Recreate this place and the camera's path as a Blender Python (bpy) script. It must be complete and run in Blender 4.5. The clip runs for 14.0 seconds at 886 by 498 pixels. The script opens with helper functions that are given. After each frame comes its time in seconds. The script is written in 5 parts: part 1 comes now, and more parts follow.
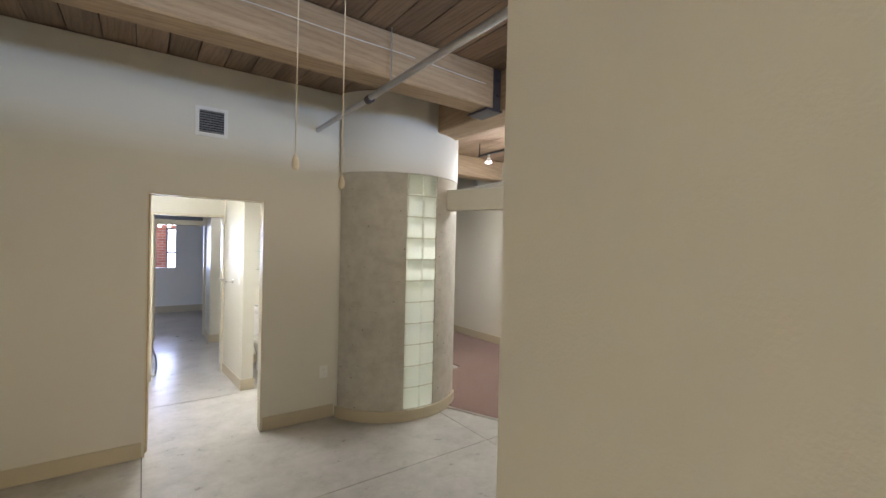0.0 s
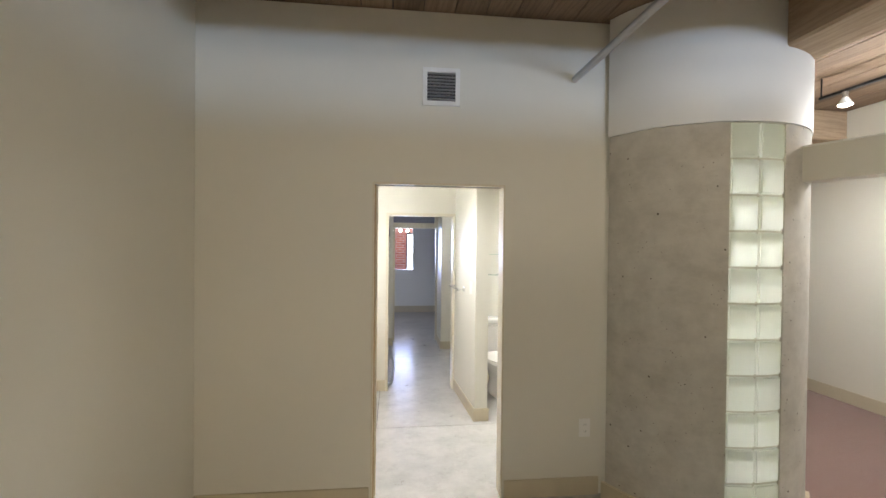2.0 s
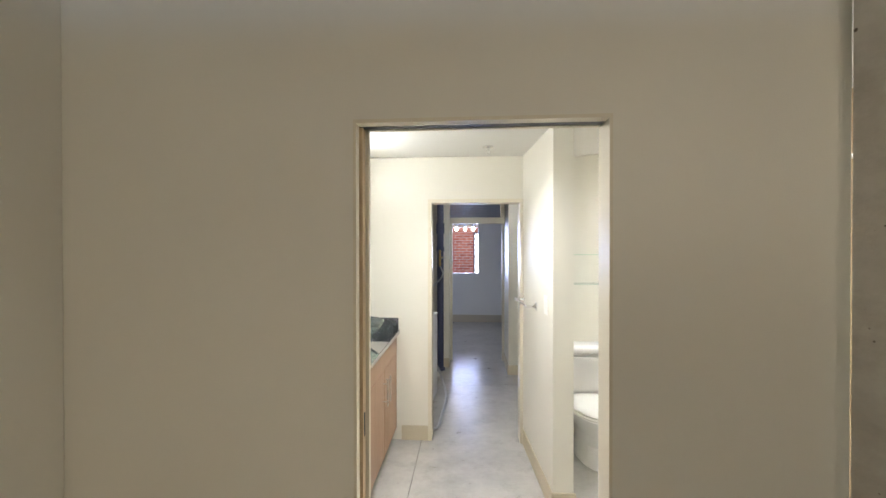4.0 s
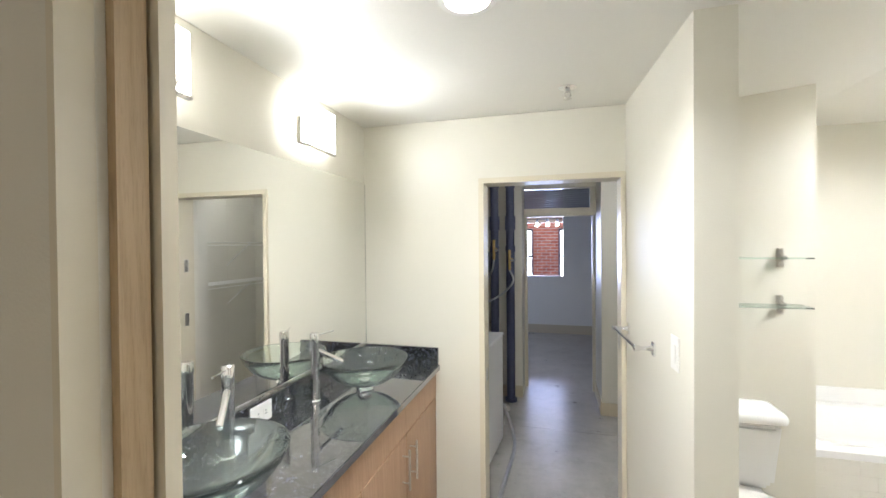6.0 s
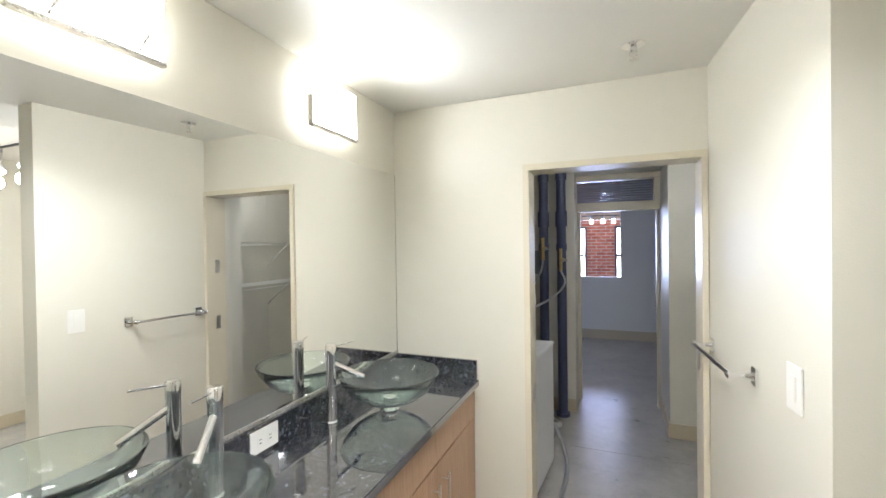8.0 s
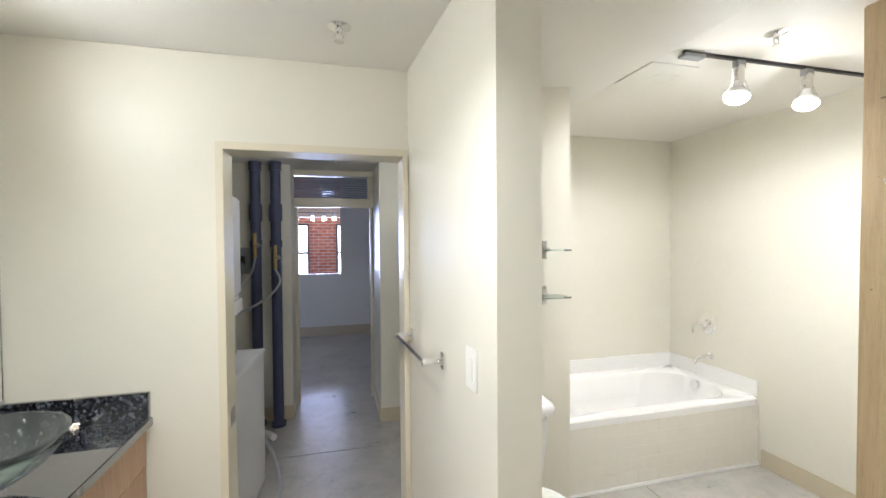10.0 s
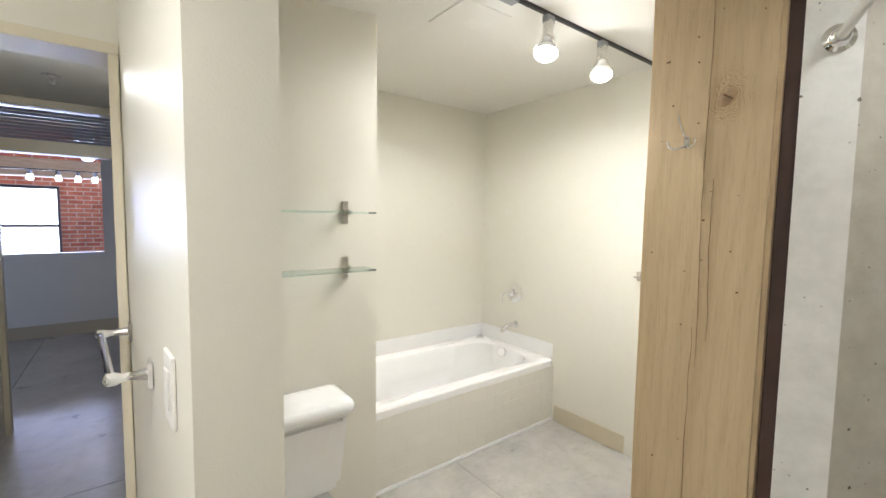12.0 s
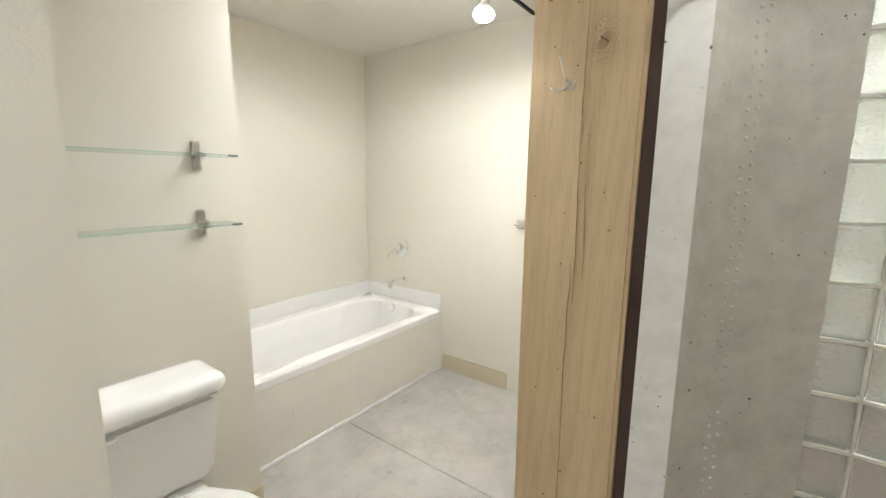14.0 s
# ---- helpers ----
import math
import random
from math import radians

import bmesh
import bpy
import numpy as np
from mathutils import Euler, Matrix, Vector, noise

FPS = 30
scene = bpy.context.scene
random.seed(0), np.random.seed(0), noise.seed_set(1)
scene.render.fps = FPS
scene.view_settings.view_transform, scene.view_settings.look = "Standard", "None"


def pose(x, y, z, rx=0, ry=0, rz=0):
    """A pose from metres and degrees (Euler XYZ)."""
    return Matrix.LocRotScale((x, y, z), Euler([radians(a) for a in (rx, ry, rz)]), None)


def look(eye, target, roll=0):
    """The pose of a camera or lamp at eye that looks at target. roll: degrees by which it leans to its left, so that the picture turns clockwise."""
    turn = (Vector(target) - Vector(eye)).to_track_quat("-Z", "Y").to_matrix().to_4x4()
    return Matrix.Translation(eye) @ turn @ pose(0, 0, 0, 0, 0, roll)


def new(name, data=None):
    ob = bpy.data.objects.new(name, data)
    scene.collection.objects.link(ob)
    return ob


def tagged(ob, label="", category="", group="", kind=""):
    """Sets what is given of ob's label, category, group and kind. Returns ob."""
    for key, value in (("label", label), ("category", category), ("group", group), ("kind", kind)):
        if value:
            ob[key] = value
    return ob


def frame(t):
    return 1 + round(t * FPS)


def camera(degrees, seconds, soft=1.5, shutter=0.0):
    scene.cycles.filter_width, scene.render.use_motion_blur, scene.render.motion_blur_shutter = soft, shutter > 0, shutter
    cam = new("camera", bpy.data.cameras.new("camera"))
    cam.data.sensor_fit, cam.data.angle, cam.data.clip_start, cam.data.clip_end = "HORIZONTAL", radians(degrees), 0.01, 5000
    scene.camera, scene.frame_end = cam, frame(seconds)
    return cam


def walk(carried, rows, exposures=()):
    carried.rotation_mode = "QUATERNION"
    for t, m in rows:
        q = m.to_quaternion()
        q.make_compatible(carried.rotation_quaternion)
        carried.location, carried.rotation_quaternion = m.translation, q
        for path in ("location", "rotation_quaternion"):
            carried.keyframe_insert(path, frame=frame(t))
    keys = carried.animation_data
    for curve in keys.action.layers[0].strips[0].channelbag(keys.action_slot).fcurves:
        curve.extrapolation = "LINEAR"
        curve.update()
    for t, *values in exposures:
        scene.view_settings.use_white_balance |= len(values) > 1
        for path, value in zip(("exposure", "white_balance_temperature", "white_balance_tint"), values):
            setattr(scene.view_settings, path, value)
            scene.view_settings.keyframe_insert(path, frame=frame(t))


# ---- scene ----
cam = camera(93.5, 14.0)
PATH = [
    (0, (1.24, 1.213, 1.63), (2.408, 2.837, 1.614), 1.3),
    (0.5, (1.24, 1.519, 1.62), (2.112, 3.319, 1.6), 1),
    (1, (1.296, 1.827, 1.622), (1.874, 3.742, 1.598), 0.9),
    (1.5, (1.324, 2.128, 1.607), (1.7, 4.092, 1.584), 0.6),
    (2, (1.389, 2.446, 1.602), (1.623, 4.433, 1.581), 0.6),
    (2.5, (1.47, 2.776, 1.596), (1.618, 4.77, 1.577), 0.5),
    (3, (1.521, 3.094, 1.579), (1.569, 5.093, 1.56), 0.4),
    (5.5, (1.743, 4.483, 1.565), (1.35, 6.444, 1.56), -0.5),
    (6, (1.723, 4.727, 1.58), (1.196, 6.657, 1.558), -0.5),
    (6.5, (1.712, 4.864, 1.565), (1.022, 6.741, 1.552), -0.6),
    (7, (1.695, 4.956, 1.565), (0.853, 6.77, 1.55), -0.6),
    (7.2, (1.684, 4.971, 1.566), (0.798, 6.764, 1.549), -0.7),
    (9.3, (1.715, 5.154, 1.571), (1.706, 7.154, 1.536), -0.8),
    (9.5, (1.712, 5.176, 1.574), (1.86, 7.17, 1.534), -0.7),
    (10, (1.754, 5.223, 1.556), (2.252, 7.159, 1.511), -0.4),
    (10.5, (1.83, 5.261, 1.553), (2.62, 7.097, 1.487), 0),
    (11, (1.923, 5.321, 1.532), (2.922, 7.051, 1.438), 0.4),
    (11.5, (2.026, 5.44, 1.503), (3.174, 7.073, 1.385), 0.8),
    (12, (2.065, 5.525, 1.478), (3.271, 7.114, 1.335), 0.8),
    (12.5, (2.113, 5.618, 1.461), (3.414, 7.126, 1.283), 0.6),
    (13, (2.183, 5.66, 1.443), (3.579, 7.074, 1.214), 0.6),
    (13.5, (2.186, 5.651, 1.425), (3.68, 6.951, 1.148), 0.6),
    (14, (2.133, 5.61, 1.424), (3.713, 6.792, 1.096), 0.5),
]
walk(cam, [(t, look(eye, target, roll)) for t, eye, target, roll in PATH], ((0, 0.0, 6500, 10), (1, 0.12, 6500, 10), (2, 0.12, 6500, 10), (3, 0.05, 6500, 10), (5.5, 0.0, 6280, 10), (7, -0.12, 6300, 10), (9.5, -0.2, 6280, 10), (11.5, -0.4, 6500, 10), (14, -0.45, 6500, 10)))

# ---- light ----
world = bpy.data.worlds.new("world")
scene.world = world
world.use_nodes = True
wn = world.node_tree.nodes
sky = wn.new("ShaderNodeTexSky")
sky.sky_type, sky.sun_disc = "NISHITA", False
sky.sun_elevation, sky.sun_rotation = radians(38), radians(200)
world.node_tree.links.new(sky.outputs[0], wn["Background"].inputs[0])
wn["Background"].inputs[1].default_value = 0.12


def lamp(name, kind, m, watts, colour, **extra):
    data = bpy.data.lights.new(name, kind)
    data.energy, data.color = watts, colour
    for k, v in extra.items():
        if k == "size":
            data.size = v
        elif k == "size_y":
            data.shape, data.size_y = "RECTANGLE", v
        elif k == "radius":
            data.shadow_soft_size = v
        elif k == "spot":
            data.spot_size, data.spot_blend = radians(v), 0.6
        elif k == "spread":
            data.spread = radians(v)
    o = new(name, data)
    o.matrix_world = m
    return o


WARM, LAMP, DAY = (1.0, 0.875, 0.71), (0.98, 0.985, 1.0), (0.52, 0.69, 1.0)
sun = lamp("sun", "SUN", look((0, -20, 18), (0, 0, 0)), 2.0, (1.0, 0.95, 0.86))
sun.data.angle = radians(0.5)
lamp("window_daylight", "AREA", look((4.2, -4.05, 1.82), (3.0, 4, 2.2)), 225, DAY, size=3.2, size_y=0.5)
lamp("far_window_daylight", "AREA", look((1.6, 15.2, 1.7), (1.6, 10, 1.2)), 360, (0.47, 0.58, 1.0), size=3.4, size_y=1.7)
lamp("left_window_daylight", "AREA", look((-2.34, 10.9, 1.5), (1.6, 11.2, 1.0)), 32, (0.50, 0.62, 1.0), size=1.8, size_y=1.3)
# unseen warm fill added behind the start of the walk, no fixture there
lamp("entry_fill", "POINT", pose(1.50, -0.9, 2.7), 114, WARM, radius=0.2)
# added fill high over the entry room's east side, without a lamp body
lamp("side_room_fill", "SPOT", look((3.0, 1.95, 2.68), (3.1, 2.25, 1.6)), 38, WARM, radius=0.12, spot=168)
# extra warm fill in the unseen front room, standing for no known source
lamp("front_room_fill", "POINT", pose(2.6, -2.2, 2.5), 20, WARM, radius=0.2)
lamp("sconce_glow_a", "AREA", look((0.775, 5.585, 2.09), (3.0, 5.585, 1.9)), 5, LAMP, size=0.26, size_y=0.12)
lamp("sconce_glow_b", "AREA", look((0.775, 6.42, 2.09), (3.0, 6.42, 1.9)), 5, LAMP, size=0.26, size_y=0.12)
lamp("recessed_glow", "AREA", pose(1.48, 5.905, 2.272), 19, LAMP, size=0.13, spread=140)
for sx in (3.48, 3.89):
    lamp("track_glow", "POINT", pose(sx, 6.70, 2.09), 4, LAMP, radius=0.05)
    lamp("track_beam", "SPOT", look((sx + 0.02, 6.71, 2.13), (sx - 0.1, 6.65, 1.07)), 30, LAMP, radius=0.05, spot=132)
for sy in (5.40, 4.91, 4.55, 4.1):
    lamp("carpet_room_glow", "POINT", pose(4.97, sy, 2.64), 8, LAMP, radius=0.05)
    lamp("carpet_room_beam", "SPOT", pose(4.97, sy, 2.70), 36, LAMP, radius=0.05, spot=160)
# fill added to brighten the tub alcove; no bulb of the track hangs here
lamp("tub_alcove_fill", "SPOT", look((3.55, 6.95, 2.3), (3.55, 7.0, 1.0)), 78, LAMP, radius=0.06, spot=174)
# added spot that backlights the glass blocks and shower wall, without a fixture
lamp("shower_fill", "SPOT", look((3.27, 5.35, 2.26), (3.27, 5.38, 1.0)), 17, LAMP, radius=0.06, spot=170)
# point fill added to lift the dark hall and washer, source not known
lamp("laundry_fill", "POINT", pose(1.72, 7.95, 2.1), 6.5, LAMP, radius=0.05)
# closet fill, likewise added, so its shelves show up in the mirror
lamp("closet_fill", "POINT", pose(2.45, 8.0, 2.12), 3.5, LAMP, radius=0.05)

# ---- materials ----


def base_mat(name):
    m = bpy.data.materials.new(name)
    m.use_nodes = True
    nt = m.node_tree
    return m, nt, nt.nodes, nt.links, nt.nodes["Principled BSDF"]


def noise_node(nt, coord, scale, detail=4.0, rough=0.55, stretch=None):
    n = nt.nodes.new("ShaderNodeTexNoise")
    n.inputs["Scale"].default_value, n.inputs["Detail"].default_value, n.inputs["Roughness"].default_value = scale, detail, rough
    if stretch:
        mp = nt.nodes.new("ShaderNodeMapping")
        mp.inputs["Scale"].default_value = stretch
        nt.links.new(coord, mp.inputs[0])
        coord = mp.outputs[0]
    nt.links.new(coord, n.inputs["Vector"])
    return n.outputs["Fac"]


def ramp(nt, fac, stops):
    r = nt.nodes.new("ShaderNodeValToRGB")
    while len(r.color_ramp.elements) < len(stops):
        r.color_ramp.elements.new(0.5)
    for e, (p, c) in zip(r.color_ramp.elements, stops):
        e.position, e.color = p, (*c, 1)
    nt.links.new(fac, r.inputs[0])
    return r.outputs[0]


def mixc(nt, a, b, fac, mode="MIX"):
    n = nt.nodes.new("ShaderNodeMix")
    n.data_type, n.blend_type = "RGBA", mode
    for key, v in ((0, fac), (6, a), (7, b)):
        if isinstance(v, (float, int)):
            n.inputs[key].default_value = v
        elif isinstance(v, tuple):
            n.inputs[key].default_value = (*v, 1)
        else:
            nt.links.new(v, n.inputs[key])
    return n.outputs[2]


def bump(nt, bsdf, height, strength, dist=0.01):
    b = nt.nodes.new("ShaderNodeBump")
    b.inputs["Strength"].default_value, b.inputs["Distance"].default_value = strength, dist
    nt.links.new(height, b.inputs["Height"])
    nt.links.new(b.outputs[0], bsdf.inputs["Normal"])


def tone(c, k):
    return tuple(min(1.0, v * k) for v in c)


def plain(name, col, rough=0.5, metal=0.0, var=0.06, scale=3.0, grain=0.0, gscale=180.0, coat=0.0, rvar=0.06):
    """Paint, plaster, metal and the like: two scales of tone, uneven gloss, fine relief."""
    m, nt, nodes, links, b = base_mat(name)
    co = nodes.new("ShaderNodeTexCoord").outputs["Object"]
    big, fine = noise_node(nt, co, scale), noise_node(nt, co, scale * 14, 3)
    c = ramp(nt, big, [(0.3, tone(col, 1 - var)), (0.7, tone(col, 1 + var))])
    c = mixc(nt, c, ramp(nt, fine, [(0.3, tone(col, 1 - var * 0.7)), (0.7, tone(col, 1 + var * 0.5))]), 0.35)
    links.new(c, b.inputs["Base Color"])
    b.inputs["Metallic"].default_value = metal
    r = nodes.new("ShaderNodeMapRange")
    r.inputs["To Min"].default_value, r.inputs["To Max"].default_value = max(0.0, rough - rvar), min(1.0, rough + rvar)
    links.new(fine, r.inputs[0])
    links.new(r.outputs[0], b.inputs["Roughness"])
    b.inputs["Coat Weight"].default_value = coat
    if grain:
        bump(nt, b, noise_node(nt, co, gscale, 2), grain, 0.004)
    return m


def glow(name, col, strength):
    m, nt, nodes, links, b = base_mat(name)
    b.inputs["Base Color"].default_value = (0.9, 0.9, 0.88, 1)
    b.inputs["Emission Color"].default_value = (*col, 1)
    b.inputs["Emission Strength"].default_value = strength
    return m


def timber(name, dark, light, stretch, rings=1.0, knots=True, rough=0.65, island=0.0, bumps=0.25):
    """Sawn timber, the grain along the axis whose stretch is smallest."""
    m, nt, nodes, links, b = base_mat(name)
    co = nodes.new("ShaderNodeTexCoord").outputs["Object"]
    warp = noise_node(nt, co, 1.3, 3, 0.5, stretch)
    big = noise_node(nt, co, 3.2 * rings, 6, 0.62, stretch)
    wav = nodes.new("ShaderNodeTexWave")
    wav.wave_type, wav.bands_direction = "BANDS", "DIAGONAL"
    wav.inputs["Scale"].default_value, wav.inputs["Distortion"].default_value = 2.0 * rings, 7.0
    wav.inputs["Detail"].default_value, wav.inputs["Detail Scale"].default_value = 3.0, 1.4
    mp = nodes.new("ShaderNodeMapping")
    mp.inputs["Scale"].default_value = stretch
    links.new(co, mp.inputs[0])
    links.new(mp.outputs[0], wav.inputs["Vector"])
    fine = noise_node(nt, co, 26 * rings, 4, 0.7, stretch)
    c = ramp(nt, big, [(0.28, dark), (0.5, tuple((p + q) / 2 for p, q in zip(dark, light))), (0.72, light)])
    c = mixc(nt, c, ramp(nt, wav.outputs["Fac"], [(0.0, tone(dark, 0.92)), (0.55, light), (1.0, tone(light, 1.06))]), 0.32)
    c = mixc(nt, c, ramp(nt, fine, [(0.33, tone(dark, 0.7)), (0.5, light)]), 0.28, "MIX")
    c = mixc(nt, c, ramp(nt, warp, [(0.3, (0.82, 0.78, 0.72)), (0.65, (1, 1, 1))]), 0.5, "MULTIPLY")
    if knots:
        v = nodes.new("ShaderNodeTexVoronoi")
        v.inputs["Scale"].default_value = 1.1
        mk = nodes.new("ShaderNodeMapping")
        mk.inputs["Scale"].default_value = tuple(2.2 if q > 2 else 0.9 for q in stretch)
        links.new(co, mk.inputs[0])
        links.new(mk.outputs[0], v.inputs["Vector"])
        c = mixc(nt, c, ramp(nt, v.outputs["Distance"], [(0.0, (0.28, 0.2, 0.14)), (0.035, (0.5, 0.4, 0.3)), (0.07, (1, 1, 1))]), 0.8, "MULTIPLY")
    if island:
        g = nodes.new("ShaderNodeNewGeometry")
        c = mixc(nt, c, ramp(nt, g.outputs["Random Per Island"], [(0.0, (1 - island,) * 3), (1.0, (1 + island * 0.5,) * 3)]), 1.0, "MULTIPLY")
    links.new(c, b.inputs["Base Color"])
    b.inputs["Roughness"].default_value = rough
    bump(nt, b, fine, bumps, 0.004)
    return m


def concrete(name, dark, light, rough, scale=1.6, pits=True, gloss=0.0, stains=0.5):
    m, nt, nodes, links, b = base_mat(name)
    co = nodes.new("ShaderNodeTexCoord").outputs["Object"]
    cloud, mid, fine = noise_node(nt, co, scale, 6, 0.62), noise_node(nt, co, scale * 6, 5, 0.65), noise_node(nt, co, 90, 3)
    c = ramp(nt, cloud, [(0.3, dark), (0.68, light)])
    c = mixc(nt, c, ramp(nt, mid, [(0.3, tone(dark, 0.86)), (0.62, tone(light, 1.05))]), 0.38)
    c = mixc(nt, c, ramp(nt, noise_node(nt, co, scale * 2.1, 8, 0.7, (1, 1, 2.5)), [(0.36, (0.72, 0.70, 0.66)), (0.5, (1, 1, 1))]), stains, "MULTIPLY")
    h = fine
    if pits:
        v = nodes.new("ShaderNodeTexVoronoi")
        v.inputs["Scale"].default_value = 34
        links.new(co, v.inputs["Vector"])
        hole = ramp(nt, v.outputs["Distance"], [(0.07, (0, 0, 0)), (0.13, (1, 1, 1))])
        gate = ramp(nt, noise_node(nt, co, 7, 2), [(0.53, (1, 1, 1)), (0.57, (0, 0, 0))])
        hole = mixc(nt, hole, (1, 1, 1), gate)
        c = mixc(nt, c, mixc(nt, (0.35, 0.32, 0.28), (1, 1, 1), hole), 1.0, "MULTIPLY")
        big = nodes.new("ShaderNodeTexVoronoi")
        big.inputs["Scale"].default_value = 10
        links.new(co, big.inputs["Vector"])
        pit = ramp(nt, mixc(nt, big.outputs["Distance"], noise_node(nt, co, 60, 2), 0.09), [(0.085, (0, 0, 0)), (0.105, (1, 1, 1))])
        c = mixc(nt, c, mixc(nt, (0.22, 0.2, 0.17), (1, 1, 1), pit), 1.0, "MULTIPLY")
        h = mixc(nt, mixc(nt, fine, hole, 0.7, "MULTIPLY"), pit, 0.8, "MULTIPLY")
    links.new(c, b.inputs["Base Color"])
    r = nodes.new("ShaderNodeMapRange")
    r.inputs["To Min"].default_value, r.inputs["To Max"].default_value = max(0.05, rough - 0.1), rough + 0.12
    links.new(mid, r.inputs[0])
    links.new(r.outputs[0], b.inputs["Roughness"])
    b.inputs["Coat Weight"].default_value, b.inputs["Coat Roughness"].default_value = gloss, 0.16
    bump(nt, b, h, 0.22 if pits else 0.05, 0.004)
    return m


def granite(name):
    m, nt, nodes, links, b = base_mat(name)
    co = nodes.new("ShaderNodeTexCoord").outputs["Object"]
    v = nodes.new("ShaderNodeTexVoronoi")
    v.inputs["Scale"].default_value = 120
    links.new(co, v.inputs["Vector"])
    c = ramp(nt, v.outputs["Color"], [(0.25, (0.006, 0.007, 0.011)), (0.6, (0.022, 0.024, 0.034)), (0.86, (0.12, 0.125, 0.145))])
    c = mixc(nt, c, ramp(nt, noise_node(nt, co, 34, 4), [(0.4, (0.45, 0.45, 0.5)), (0.65, (1.2, 1.2, 1.25))]), 1.0, "MULTIPLY")
    links.new(c, b.inputs["Base Color"])
    b.inputs["Roughness"].default_value = 0.06
    b.inputs["IOR"].default_value = 1.8
    b.inputs["Coat Weight"].default_value = 1.0
    b.inputs["Coat IOR"].default_value = 1.7
    b.inputs["Coat Roughness"].default_value = 0.03
    return m


def clear(name, col, rough=0.0, ior=1.5, waves=0.0, wscale=40.0):
    m, nt, nodes, links, b = base_mat(name)
    b.inputs["Base Color"].default_value = (*col, 1)
    b.inputs["Transmission Weight"].default_value = 1.0
    b.inputs["Roughness"].default_value, b.inputs["IOR"].default_value = rough, ior
    if waves:
        co = nodes.new("ShaderNodeTexCoord").outputs["Object"]
        bump(nt, b, noise_node(nt, co, wscale, 2, 0.5), waves, 0.01)
    return m


def bricks(name):
    m, nt, nodes, links, b = base_mat(name)
    co = nodes.new("ShaderNodeTexCoord").outputs["Object"]
    mp = nodes.new("ShaderNodeMapping")
    mp.inputs["Rotation"].default_value = (radians(90), 0, 0)
    links.new(co, mp.inputs[0])
    t = nodes.new("ShaderNodeTexBrick")
    t.inputs["Scale"].default_value = 1.0
    t.inputs["Color1"].default_value, t.inputs["Color2"].default_value = (0.30, 0.085, 0.05, 1), (0.42, 0.15, 0.09, 1)
    t.inputs["Mortar"].default_value = (0.42, 0.36, 0.30, 1)
    t.inputs["Mortar Size"].default_value = 0.008
    t.inputs["Brick Width"].default_value, t.inputs["Row Height"].default_value = 0.21, 0.075
    links.new(mp.outputs[0], t.inputs["Vector"])
    c = mixc(nt, t.outputs["Color"], ramp(nt, noise_node(nt, co, 12, 4), [(0.3, (0.75, 0.72, 0.7)), (0.7, (1.1, 1.05, 1))]), 1.0, "MULTIPLY")
    links.new(c, b.inputs["Base Color"])
    b.inputs["Roughness"].default_value = 0.85
    bump(nt, b, t.outputs["Fac"], -0.4, 0.01)
    return m


def carpet_mat(name):
    m, nt, nodes, links, b = base_mat(name)
    co = nodes.new("ShaderNodeTexCoord").outputs["Object"]
    pile, patch = noise_node(nt, co, 420, 2), noise_node(nt, co, 3, 4)
    c = ramp(nt, pile, [(0.3, (0.13, 0.075, 0.062)), (0.7, (0.30, 0.175, 0.145))])
    c = mixc(nt, c, ramp(nt, patch, [(0.3, (0.88, 0.86, 0.85)), (0.7, (1.05, 1.03, 1.02))]), 1.0, "MULTIPLY")
    links.new(c, b.inputs["Base Color"])
    b.inputs["Roughness"].default_value = 1.0
    b.inputs["Sheen Weight"].default_value = 0.3
    bump(nt, b, pile, 0.6, 0.006)
    return m


WALL = plain("wall_paint", (0.735, 0.71, 0.62), 0.42, var=0.018, scale=1.2, grain=0.12, gscale=240)
WHITE = plain("white_paint", (0.80, 0.79, 0.74), 0.5, var=0.02, scale=1.5, grain=0.1)
CEIL = plain("ceiling_paint", (0.79, 0.775, 0.725), 0.5, var=0.015, scale=1.0, grain=0.15, gscale=200)
TRIM = plain("trim_paint", (0.58, 0.51, 0.37), 0.38, var=0.03, scale=4)
JAMB = plain("frame_paint", (0.69, 0.635, 0.50), 0.35, var=0.02, scale=4)


def floor_marks(m):
    """Scattered pale and dark scuffs in the polished floor."""
    nt = m.node_tree
    b = nt.nodes["Principled BSDF"]
    co = nt.nodes.new("ShaderNodeTexCoord").outputs["Object"]
    old = b.inputs["Base Color"].links[0].from_socket
    a = ramp(nt, noise_node(nt, co, 5.5, 9, 0.72), [(0.54, (1, 1, 1)), (0.60, (0.80, 0.79, 0.77)), (0.66, (0.98, 0.98, 0.98))])
    c = ramp(nt, noise_node(nt, co, 0.9, 5, 0.6), [(0.35, (0.84, 0.84, 0.85)), (0.65, (1.04, 1.04, 1.03))])
    nt.links.new(mixc(nt, mixc(nt, old, a, 0.45, "MULTIPLY"), c, 1.0, "MULTIPLY"), b.inputs["Base Color"])


FLOOR = concrete("polished_concrete", (0.40, 0.388, 0.362), (0.55, 0.533, 0.495), 0.30, 1.1, pits=False, gloss=0.35, stains=0.4)
floor_marks(FLOOR)
JOINT = plain("joint_dark", (0.10, 0.095, 0.085), 0.8)
CONC = concrete("cast_concrete", (0.47, 0.445, 0.385), (0.62, 0.595, 0.53), 0.72, 1.5, stains=0.32)
SKIM = concrete("skimmed_concrete", (0.68, 0.67, 0.64), (0.79, 0.78, 0.75), 0.65, 2.2, stains=0.15)
